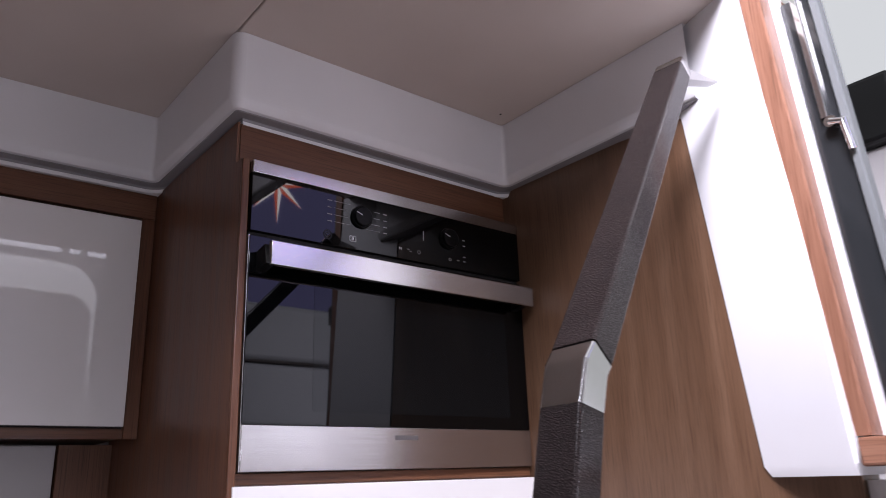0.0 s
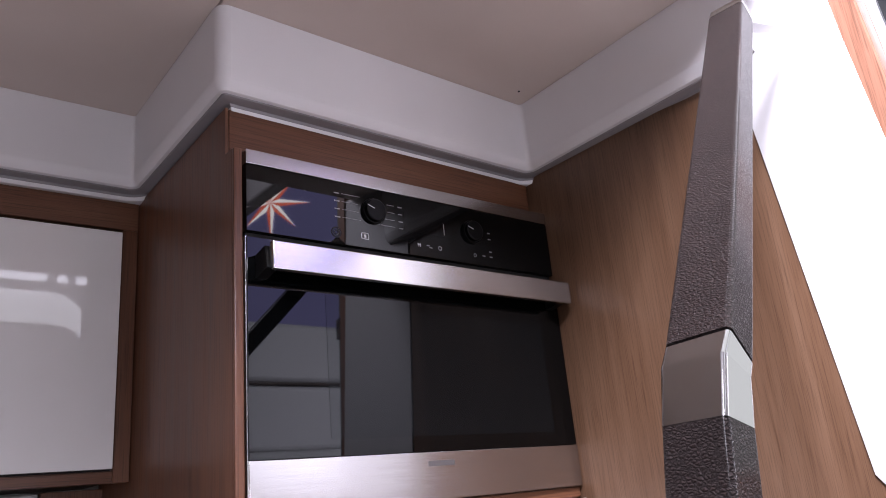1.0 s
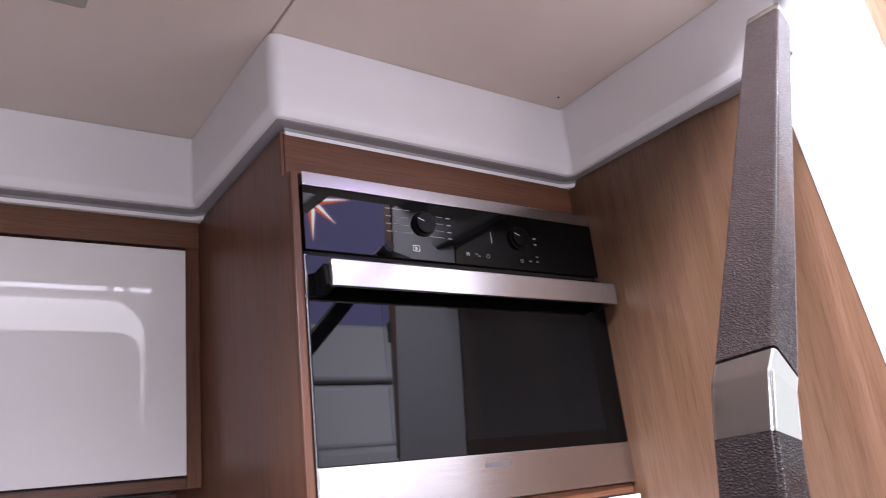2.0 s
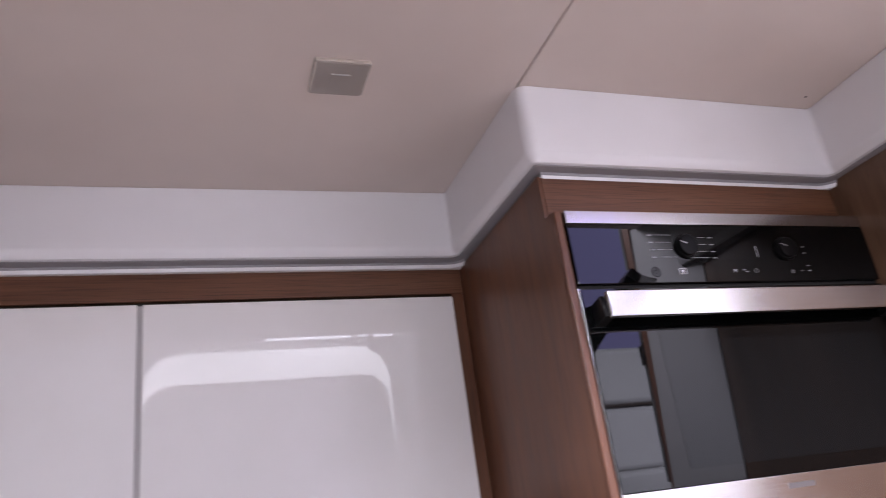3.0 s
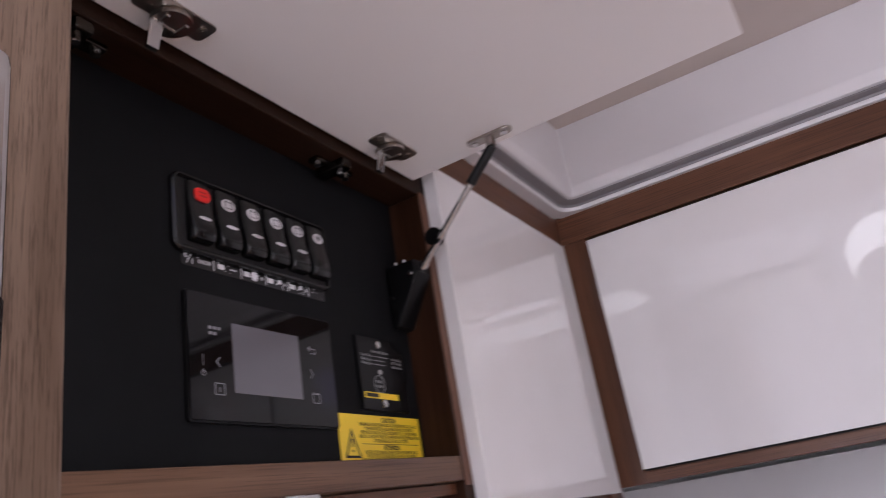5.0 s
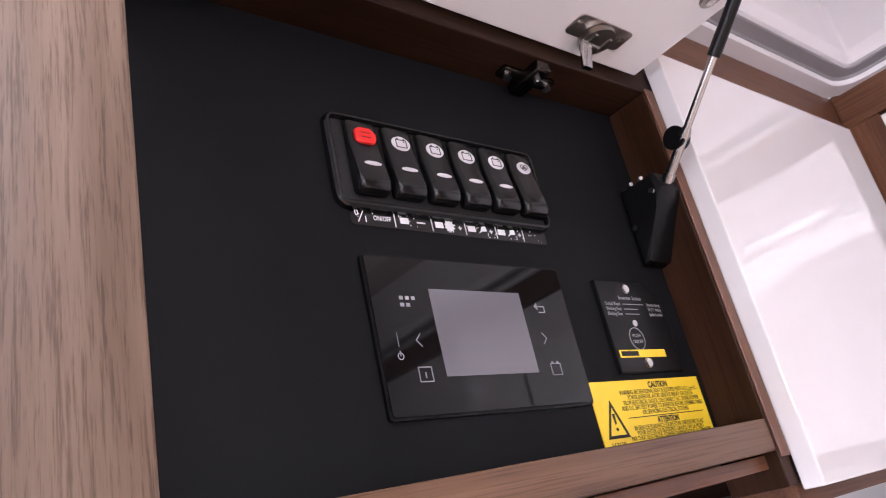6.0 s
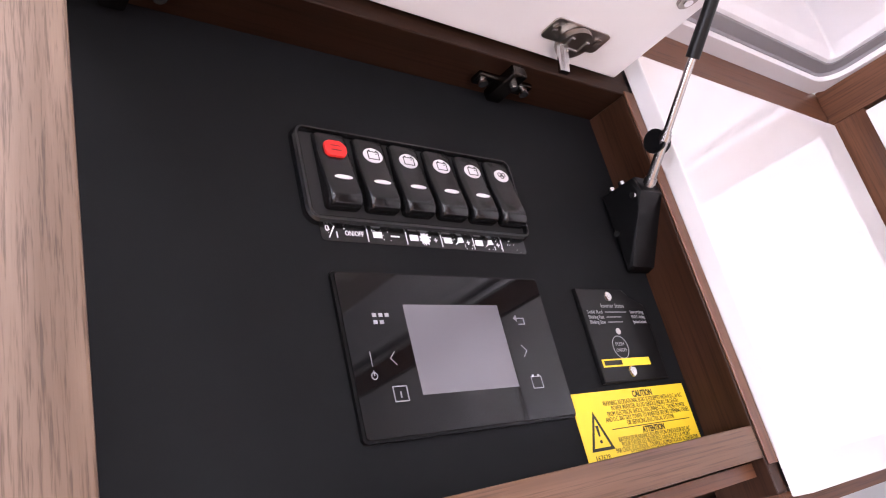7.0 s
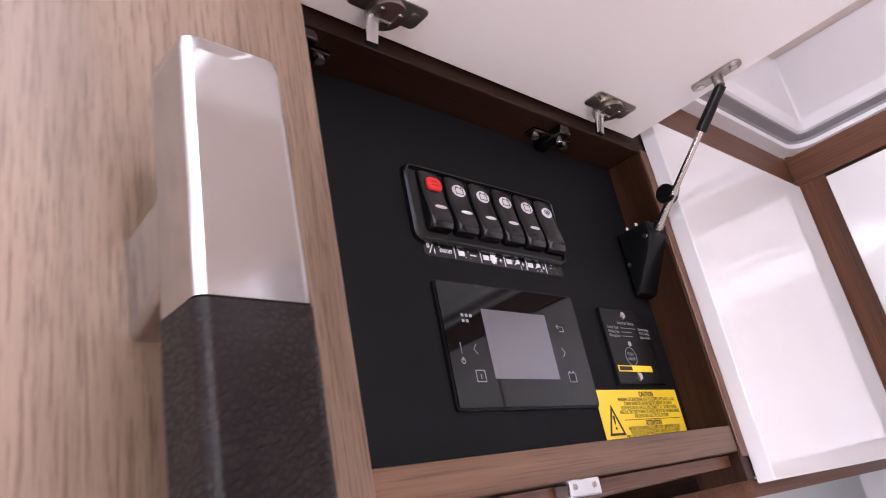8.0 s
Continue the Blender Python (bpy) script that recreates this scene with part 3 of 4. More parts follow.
pl.matrix_local = Matrix(((1, 0, 0, -0.742), (0, -1, 0, 0.936), (0, 0, -1, 1.7110), (0, 0, 0, 1)))
for s in (-0.019, 0.019):
    part("screw", rod(bmesh.new(), (-0.742 + s, 0.936, 1.7080), (-0.742 + s, 0.936, 1.7064), 0.004, k=10), SATIN, st)

# ---- instruments on the black board ----
BX = LEFT_X + BOARD


def rocker(parent, u, lens):
    """One tall rocker switch with its lit lens and pilot slit."""
    s = new("rocker_switch")
    s.parent = parent
    s.location = (u, 0, 0)
    hw = 0.0130
    bm = bmesh.new()
    prof = [(-0.0300, 0.003), (-0.0300, 0.0085), (-0.0285, 0.0115), (-0.0255, 0.0132), (-0.020, 0.0135), (-0.010, 0.0122), (0.0, 0.0100), (0.012, 0.0084), (0.022, 0.0080), (0.0275, 0.0066), (0.0290, 0.003)]
    loops = []
    for f, sag, sh in ((-1, 0.0034, 0.93), (-0.95, 0.0016, 0.965), (-0.84, 0.0004, 0.99), (-0.7, 0.0, 1.0), (0.7, 0.0, 1.0), (0.84, 0.0004, 0.99), (0.95, 0.0016, 0.965), (1, 0.0034, 0.93)):
        loops.append([Vector((hw * f, v * sh, max(n - sag, 0.003) if n > 0.003 else 0.003 - sag * 0.01)) for v, n in prof])
    loft(bm, loops)
    part("rocker", bm, SHINY, s)
    tilt = Matrix.Translation((0, 0.0140, 0.0085)) @ Matrix.Rotation(radians(-3), 4, "X")
    if lens == "red":
        o = part("lens", prism(bmesh.new(), outline(-0.0084, -0.0062, 0.0084, 0.0062, 0.004, 5), 0, 0.0022, 0.0012, 3), RED, s, "red lit lens")
        o.matrix_local = tilt
        o = part("mark", boxes(((-0.004, 0.0018, 0.0022), (0.004, 0.0024, 0.0024)), ((-0.004, -0.0018, 0.0022), (0.004, -0.0012, 0.0024))), INK, s)
        o.matrix_local = tilt
    else:
        r = 0.0081 if lens == "battery" else 0.0075
        o = part("lens", prism(bmesh.new(), circle(0, 0, r, 28, r * 0.74), 0, 0.0008, 0.0003), LENS, s, "white round lens")
        o.matrix_local = tilt
        bm = bmesh.new()
        if lens == "battery":
            ring(bm, outline(-0.0048, -0.0036, 0.0048, 0.0032, 0.0003, 1), outline(-0.0041, -0.003, 0.0041, 0.0026, 0.0002, 1), 0.0008, 0.0011)
            box(bm, (-0.0036, 0.0032, 0.0008), (-0.0022, 0.0041, 0.0011))
            box(bm, (0.0022, 0.0032, 0.0008), (0.0036, 0.0041, 0.0011))
            box(bm, (0.0018, 0.0010, 0.0008), (0.0032, 0.0015, 0.0011))
        else:
            for k in range(3):
                ring(bm, circle(-0.002 + 0.002 * k, 0.0008 * (-1) ** k, 0.0022, 10), circle(-0.002 + 0.002 * k, 0.0008 * (-1) ** k, 0.0016, 10), 0.0008, 0.0011)
        o = part("mark", bm, INK, s)
        o.matrix_local = tilt
    if lens != "wiper":
        o = part("pilot_slit", prism(bmesh.new(), circle(0, 0, 0.0070, 20, 0.0017), 0, 0.0007, 0.0002), LENS, s, "pale pilot light slit")
        o.matrix_local = Matrix.Translation((0, -0.0095, 0.0123)) @ Matrix.Rotation(radians(-11), 4, "X")


sw = thing("switchboard", facing_x(BX, 0.731, 1.591), "black rocker switchboard with one red switch", "switchboard")
# The plate is coloured black to carry the shade round the rockers.
part("base_plate", prism(bmesh.new(), outline(-0.1005, -0.0355, 0.0935, 0.0300, 0.004), 0.0, 0.0012), DARK, sw, "base plate blackened for the shade behind the rockers")
bm, rim = bmesh.new(), []
for inset, lift in ((0.0, 0.0), (0.0006, 0.0042), (0.0022, 0.0060), (0.0042, 0.0060), (0.0056, 0.0046), (0.0062, 0.0020)):
    k = inset * 0.6
    rim.append([bm.verts.new((u, v, lift)) for u, v in outline(-0.1055 + inset, -0.0405 + inset, 0.0965 - k, 0.0335 - k, 0.0095 - inset, 5)])
for r0, r1 in zip(rim, rim[1:]):
    for i in range(len(r0)):
        bm.faces.new((r0[i], r0[(i + 1) % len(r0)], r1[(i + 1) % len(r0)], r1[i]))
part("bezel", bm, SHINY, sw, "rounded gloss black rim")
for k, kind in enumerate(("red", "battery", "battery", "battery", "battery", "wiper")):
    rocker(sw, -0.0768 + 0.0311 * k, kind)

lab = thing("switch_legend", facing_x(BX, 0.728, 1.5465), "black legend strip with white circuit symbols", "label")
part("strip", prism(bmesh.new(), outline(-0.092, -0.0068, 0.094, 0.0065, 0.003), 0.0, 0.0005), SHINY, lab)
lettering("lettering", "0", 0.0065, PRINT, lab, -0.0868, 0.0022, 0.0007, bold=0.0001)
lettering("lettering", "1", 0.0065, PRINT, lab, -0.0800, -0.0022, 0.0007, bold=0.0001)
bar = part("stroke", boxes(((-0.0004, -0.005, 0.0004), (0.0004, 0.005, 0.0007))), PRINT, lab)
bar.matrix_local = Matrix.Translation((-0.0836, 0, 0)) @ Matrix.Rotation(radians(-30), 4, "Z")
lettering("lettering", "ON/OFF", 0.0050, PRINT, lab, -0.0665, -0.0005, 0.0007, width=0.0145, bold=0.00008)
for u in (-0.0560, -0.0235, 0.0080, 0.0390, 0.0680):
    part("divider", boxes(((u - 0.0004, -0.0055, 0.0004), (u + 0.0004, 0.0058, 0.0007))), PRINT, lab)
for u in (-0.0475, -0.0165, 0.0145, 0.0450):
    part("symbol", boxes(((u - 0.004, -0.0022, 0.0004), (u + 0.0034, 0.0024, 0.0007))), PRINT, lab)
part("symbol", boxes(((-0.0370, -0.0006, 0.0004), (-0.0295, 0.0005, 0.0007))), PRINT, lab)
star = []
for i in range(20):
    a = 2 * math.pi * i / 20
    r = 0.0052 if i % 2 else 0.0036
    star.append((-0.0072 + r * math.cos(a), r * math.sin(a)))
part("symbol", prism(bmesh.new(), star, 0.0004, 0.0008), PRINT, lab)
for u, k in ((0.0265, 1), (0.0565, 2)):
    bm = prism(bmesh.new(), [(u - 0.006, -0.003), (u - 0.003, 0.0), (u - 0.002, 0.003), (u + 0.002, 0.0035), (u + 0.003, -0.0005), (u - 0.002, -0.001)], 0.0004, 0.0007)
    part("symbol", bm, PRINT, lab)
    lettering("lettering", str(k), 0.0042, PRINT, lab, u + 0.0035, -0.0036, 0.0007)
for u in (0.0025, 0.0335, 0.0640):
    lettering("lettering", "+", 0.0070, PRINT, lab, u, -0.0008, 0.0007, bold=0.0001)
bm = bmesh.new()
for k in range(46):
    u, v, r = random.uniform(-0.09, 0.091), random.uniform(-0.0055, 0.0055), random.uniform(0.00025, 0.0006)
    prism(bm, circle(u, v, r, 6), 0.0004, 0.00068)
tagged(part("worn_flecks", bm, PRINT, lab, "white flecks where the legend has worn"), kind="stuff")

dp = thing("battery_monitor", facing_x(BX, 0.728, 1.4645), "black glass battery monitor with a blank screen", "display")
part("housing", prism(bmesh.new(), outline(-0.0925, -0.0560, 0.0915, 0.0530, 0.003), 0.0, 0.0030, 0.0006), PLASTIC, dp)
part("glass", prism(bmesh.new(), outline(-0.0905, -0.0540, 0.0900, 0.0515, 0.002), 0.0025, 0.0042, 0.0004), BLACKGLASS, dp, "glossy black front glass")
part("screen", boxes(((-0.0435, -0.0305, 0.0040), (0.0410, 0.0300, 0.00435))), SCREEN, dp, "grey unlit screen")
Z1 = 0.0042
bm = bmesh.new()
for i in range(3):
    for j in range(2):
        if not (j == 1 and i == 2):
            box(bm, (-0.0690 + 0.0048 * i, 0.0215 - 0.0048 * j, Z1), (-0.0660 + 0.0048 * i, 0.0240 - 0.0048 * j, Z1 + 0.0003))
part("menu_mark", bm, DIM, dp)


def chevron(u, v, s, w=0.0006):
    bm = bmesh.new()
    prism(bm, [(u, v), (u + 0.0042 * s, v + 0.0045), (u + 0.0046 * s, v + 0.0042), (u + 0.0008 * s, v), (u + 0.0046 * s, v - 0.0042), (u + 0.0042 * s, v - 0.0045)][:: 1 if s < 0 else -1], Z1, Z1 + 0.0003)
    return bm


part("arrow_mark", chevron(-0.0625, -0.006, 1), DIM, dp)
part("arrow_mark", chevron(0.0585, -0.005, -1), DIM, dp)
bm = ring(bmesh.new(), circle(-0.0765, -0.0165, 0.0024, 16), circle(-0.0765, -0.0165, 0.0018, 16), Z1, Z1 + 0.0003)
box(bm, (-0.0768, -0.0165, Z1), (-0.0762, -0.0130, Z1 + 0.0004))
box(bm, (-0.0767, -0.0105, Z1), (-0.0763, -0.0010, Z1 + 0.0003))
part("power_mark", bm, DIM, dp)
bm = ring(bmesh.new(), outline(-0.0655, -0.0335, -0.0545, -0.0235, 0.0004, 1), outline(-0.0648, -0.0328, -0.0552, -0.0242, 0.0002, 1), Z1, Z1 + 0.0003)
box(bm, (-0.0604, -0.031, Z1), (-0.0596, -0.027, Z1 + 0.0003))
part("tank_mark", bm, DIM, dp)
bm = ring(bmesh.new(), outline(0.0545, -0.0330, 0.0650, -0.0240, 0.0004, 1), outline(0.0551, -0.0324, 0.0644, -0.0246, 0.0002, 1), Z1, Z1 + 0.0003)
box(bm, (0.0560, -0.024, Z1), (0.0580, -0.0228, Z1 + 0.0003))
box(bm, (0.0615, -0.024, Z1), (0.0635, -0.0228, Z1 + 0.0003))
part("battery_mark", bm, DIM, dp)
bm = bmesh.new()
box(bm, (0.0545, 0.0195, Z1), (0.0635, 0.0202, Z1 + 0.0003))
box(bm, (0.0635, 0.0155, Z1), (0.0642, 0.0202, Z1 + 0.0003))
box(bm, (0.0575, 0.0150, Z1), (0.0642, 0.0156, Z1 + 0.0003))
prism(bm, [(0.0535, 0.01985), (0.0568, 0.0225), (0.0568, 0.0172)], Z1, Z1 + 0.0003)
part("back_mark", bm, DIM, dp)

iv = thing("inverter_remote", facing_x(BX, 0.905, 1.4705), "black inverter remote plate held by two screws", "remote")
pts = [(-0.043, -0.040), (0.041, -0.040), (0.041, 0.026), (0.022, 0.0325), (0.017, 0.040), (-0.043, 0.040)]
part("plate", prism(bmesh.new(), pts, 0.0, 0.004, 0.0012), PLASTIC, iv)
for u, v in ((-0.006, 0.0325), (-0.006, -0.0325)):
    bm = prism(bmesh.new(), circle(u, v, 0.0047, 18), 0.004, 0.0062, 0.0012)
    prism(bm, circle(u, v, 0.0017, 6), 0.0062, 0.0064)
    part("screw", bm, SATIN, iv, "bright steel screw")
lettering("lettering", "Inverter Status", 0.0052, GREYPRINT, iv, -0.003, 0.0245, 0.0042, width=0.030)
for k, (a, b) in enumerate((("Solid Red", "Inverting"), ("Blinking Fast", "W.O.T. Acting"), ("Blinking Slow", "Ignition Lockout"))):
    v = 0.0190 - 0.0044 * k
    lettering("lettering", a, 0.0044, GREYPRINT, iv, -0.038, v, 0.0042, "LEFT", 0.019)
    lettering("lettering", b, 0.0044, GREYPRINT, iv, 0.018, v, 0.0042, "LEFT", 0.018)
    part("dash", boxes(((-0.015, v - 0.0003, 0.004), (0.013 if k == 0 else 0.004, v + 0.0003, 0.0043))), GREYPRINT, iv)
part("pilot_lamp", prism(bmesh.new(), circle(-0.0065, 0.0020, 0.0028, 16), 0.004, 0.0048, 0.0004), GREY, iv)
part("button_outline", ring(bmesh.new(), circle(-0.010, -0.0115, 0.0098, 32), circle(-0.010, -0.0115, 0.0092, 32), 0.004, 0.0043), GREYPRINT, iv)
lettering("lettering", "PUSH", 0.0044, GREYPRINT, iv, -0.010, -0.0090, 0.0042, width=0.0105)
lettering("lettering", "ON/OFF", 0.0044, GREYPRINT, iv, -0.010, -0.0142, 0.0042, width=0.0130)
part("yellow_band", boxes(((-0.039, -0.0275, 0.0035), (0.022, -0.0210, 0.0043))), YELLOW, iv, "yellow maker's band")
part("maker_mark", boxes(((-0.037, -0.0262, 0.004), (-0.015, -0.0223, 0.0046))), INK, iv)

sk = thing("caution_label", facing_x(BX, 0.893, 1.3985), "yellow bilingual electrical caution label", "label")
part("sheet", boxes(((-0.0725, -0.0290, 0.0), (0.0725, 0.0270, 0.0006))), YELLOW, sk)
T = 0.0007
lettering("lettering", "CAUTION", 0.0070, INK, sk, 0.014, 0.0222, T, width=0.026, bold=0.00025)
lines = ["WARNING. RECREATIONAL BOAT IS EQUIPPED WITH A D.C. to A.C.", "POWER INVERTER. AVOID SERIOUS INJURY OR DEATH", "FROM ELECTRICAL SHOCK, DISCONNECT A.C. SHORE POWER", "AND D.C. BATTERY POWER TO INVERTER BEFORE OPENING PANEL", "OR SERVICING ELECTRICAL SYSTEMS"]
for k, (s, w) in enumerate(zip(lines, (0.105, 0.088, 0.102, 0.110, 0.062))):
    lettering("lettering", s, 0.0052, INK, sk, 0.0145, 0.0172 - 0.0041 * k, T, width=w)
part("rule", boxes(((-0.036, -0.0028, 0.0006), (0.066, -0.0022, 0.0008))), INK, sk)
lettering("lettering", "ATTENTION", 0.0066, INK, sk, 0.014, -0.0062, T, width=0.029, bold=0.00025)
lines = ["BATEAU DE PLAISANCE EQUIPE D'UN ONDULEUR DC-AC", "POUR EVITER LES BLESSURES GRAVES OU LA MORT", "PAR CHOC ELECTRIQUE, COUPER L'ALIMENTATION ALTERNATIVE", "ET CONTINU AVANT D'INTERVENIR SUR LES", "INSTALLATIONS ELECTRIQUES"]
for k, (s, w) in enumerate(zip(lines, (0.094, 0.090, 0.108, 0.074, 0.050))):
    lettering("lettering", s, 0.0050, INK, sk, 0.0145, -0.0108 - 0.0038 * k, T, width=w)
lettering("lettering", "167628", 0.0055, INK, sk, -0.0650, -0.0215, T, "LEFT", 0.016)
tri_o = [(-0.066, -0.0165), (-0.040, -0.0165), (-0.053, 0.0125)]
tri_i = [(-0.0625, -0.0142), (-0.0435, -0.0142), (-0.053, 0.0075)]
part("warning_triangle", ring(bmesh.new(), tri_o, tri_i, 0.0006, 0.0009), INK, sk)
bm = prism(bmesh.new(), [(-0.0538, -0.006), (-0.0522, -0.006), (-0.0515, 0.002), (-0.0545, 0.002)], 0.0006, 0.0009)
prism(bm, circle(-0.053, -0.0098, 0.0013, 12), 0.0006, 0.0009)
part("exclamation_mark", bm, INK, sk)

# ---- oven tower ----
tw = thing("oven_tower", facing_y(0, TOWER_Y, 0), "tall walnut cabinet housing a built-in oven", "cabinet")
part("side_panel", boxes(((0.372, 0.0, -0.60), (0.386, 1.7365, 0.003)), ((0.372, 1.7365, -0.60), (0.3765, LOW_Z + 0.004, -0.0190))), wood("walnut_side", "y"), tw)
part("edge_strip", boxes(((0.371, 0.0, 0.0045), (0.3835, 1.735, 0.012), 0.002, 2)), WOOD_Y, tw)
fz = part("frieze", boxes(((0.0, 1.7400, -0.02), (0.5985, LOW_Z + 0.003, 0.0), 0.0012, 2)), WOOD_X, tw)
fz.matrix_local = Matrix.Translation((0.3775, 0, TOWER_Y - 1.0805)) @ Matrix.Rotation(radians(1.25), 4, "Y")
part("housing", boxes(((0.3865, 1.235, -0.55), (0.976, 1.245, -0.004)), ((0.3865, 1.20, -0.55), (0.9765, 1.736, -0.53))), WOOD_X, tw)
part("cross_rail", boxes(((0.3865, 1.236, -0.02), (0.976, 1.252, -0.002), 0.001, 1)), WOOD_X, tw)
part("drawer_front", boxes(((0.378, 0.93, -0.004), (0.970, 1.234, 0.016), 0.0015, 2)), GLOSS, tw, "white gloss drawer front below the oven")
part("lower_front", boxes(((0.378, 0.10, -0.004), (0.970, 0.926, 0.016), 0.0015, 2)), GLOSS, tw)

KNOB = mat("black_knob", (0.0022, 0.0022, 0.0024), 0.32, 0, 0.12)
OX, OZ = 0.3875, 1.2535
ov = thing("oven", facing_y(OX, 1.048, OZ) @ Matrix.Rotation(radians(0.9), 4, "Y"), "built-in stainless steel oven with black glass door", "oven")
OW, OH = 0.588, 0.481
part("carcass", boxes(((0.004, 0.0, -0.45), (OW - 0.004, OH - 0.002, -0.022))), DARK, ov)
part("side_trim", boxes(((-0.0015, 0.0, -0.024), (0.0035, 0.355, -0.002), 0.0005, 1)), STEEL, ov)
part("top_trim", boxes(((0.0, OH - 0.021, -0.02), (OW, OH, 0.0015), 0.0008, 2)), STEEL, ov, "brushed steel top trim")
part("control_panel", boxes(((0.0, 0.362, -0.018), (OW, OH - 0.0215, 0.0), 0.0006, 1)), FASCIA, ov, "black glass control panel")
part("door", boxes(((0.0, 0.066, -0.018), (OW, 0.354, 0.0), 0.0008, 2)), SMOKE, ov, "black glass oven door")
# Black strip for the shade between control panel and door.
part("door_gap_shade", boxes(((0.002, 0.355, -0.02), (OW - 0.002, 0.3615, -0.008))), DARK, ov)
part("inner_window", prism(bmesh.new(), outline(0.115, 0.088, OW - 0.050, 0.290, 0.004, 3), 0.0, 0.0004), mat("inner_glass", (0.0034, 0.0042, 0.0048), 0.03, 0, 0.24), ov, "dotted grey border of the inner window")
part("bottom_trim", boxes(((0.0, 0.0, -0.018), (OW, 0.0655, 0.001), 0.0008, 2)), STEEL, ov, "brushed steel lower trim")
part("maker_badge", boxes(((OW / 2 - 0.024, 0.046, 0.0008), (OW / 2 + 0.024, 0.0535, 0.0013))), mat("badge", (0.16, 0.15, 0.15), 0.4, 0.6), ov)
hb = part("handle", boxes(((0.0165, 0.2985, 0.033), (OW - 0.010, 0.3365, 0.043), 0.0012, 2)), STEEL, ov, "flat brushed steel handle")
for u in (0.012, OW - 0.030):
    bm = bmesh.new()
    prism(bm, [(0.0, 0.296), (0.0, 0.328), (0.028, 0.333), (0.034, 0.302)], 0, 0.016, 0.001)
    o = part("handle_bracket", bm, PLASTIC, ov, "black handle bracket")
    o.matrix_local = Matrix(((0, 0, 1, u), (0, 1, 0, 0), (1, 0, 0, 0), (0, 0, 0, 1)))
# Black bar added behind the handle, standing in for its shade.
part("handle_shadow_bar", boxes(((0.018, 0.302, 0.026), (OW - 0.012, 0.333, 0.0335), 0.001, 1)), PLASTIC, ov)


def knob(u, v):
    k = new("knob")
    k.parent = ov
    k.location = (u, v, 0)
    bm = prism(bmesh.new(), circle(0, 0, 0.0205, 32), 0.0, 0.004, 0.001)
    prism(bm, circle(0, 0, 0.0180, 32), 0.004, 0.010, 0.002)
    part("body", bm, KNOB, k)
    part("pointer", boxes(((-0.0006, 0.004, 0.0098), (0.0006, 0.0165, 0.0102))), PRINT, k)
    k.rotation_euler = (0, 0, radians(70))


knob(0.205, 0.4225)
knob(0.402, 0.4185)
part("display", boxes(((0.262, 0.400, 0.0), (0.352, 0.438, 0.0003))), BLACKGLASS, ov)
part("display_mark", boxes(((0.3407, 0.404, 0.0002), (0.3416, 0.423, 0.0006))), PRINT, ov)
for k, v in enumerate((0.4415, 0.4290, 0.4165, 0.4040)):
    part("dial_mark", boxes(((0.150, v, 0.0), (0.182 - 0.004 * (k in (1, 2)), v + 0.0006, 0.0003))), GREYPRINT, ov)
    part("dial_mark", boxes(((0.137, v - 0.0008, 0.0), (0.146, v + 0.0008, 0.0003))), GREYPRINT, ov)
for k, v in enumerate((0.4375, 0.4255, 0.4135, 0.4025)):
    part("dial_mark", boxes(((0.231 - 0.03 * (k > 1), v, 0.0), (0.244, v + 0.0008, 0.0003))), GREYPRINT, ov)
    part("dial_mark", boxes(((0.251, v - 0.0008, 0.0), (0.259, v + 0.0008, 0.0003))), GREYPRINT, ov)
bm = ring(bmesh.new(), outline(0.181, 0.3755, 0.194, 0.3855, 0.001, 2), outline(0.182, 0.3765, 0.193, 0.3845, 0.0008, 2), 0, 0.0003)
box(bm, (0.1855, 0.378, 0), (0.1895, 0.383, 0.0003))
part("oven_mark", bm, PRINT, ov)
lettering("lettering", "M", 0.0085, PRINT, ov, 0.288, 0.3800, 0.0003)
bm = ring(bmesh.new(), circle(0.330, 0.380, 0.0036, 16), circle(0.330, 0.380, 0.0028, 16), 0, 0.0003)
part("touch_mark", bm, GREYPRINT, ov)
part("touch_mark", ring(bmesh.new(), circle(0.404, 0.378, 0.003, 12), circle(0.404, 0.378, 0.0023, 12), 0, 0.0003), GREYPRINT, ov)
for u, v in ((0.306, 0.3815), (0.311, 0.3785), (0.424, 0.379), (0.440, 0.379), (0.440, 0.388), (0.440, 0.4105), (0.440, 0.4215)):
    part("touch_mark", boxes(((u - 0.003, v - 0.0006, 0), (u + 0.003, v + 0.0008, 0.0003))), GREYPRINT, ov)
bm = ring(bmesh.new(), circle(0.138, 0.3795, 0.0085, 24), circle(0.138, 0.3795, 0.0062, 24), 0, 0.0004)
ring(bm, circle(0.138, 0.3795, 0.0045, 20), circle(0.138, 0.3795, 0.0022, 20), 0, 0.0004)
part("sensor_ring", bm, PLASTIC, ov)


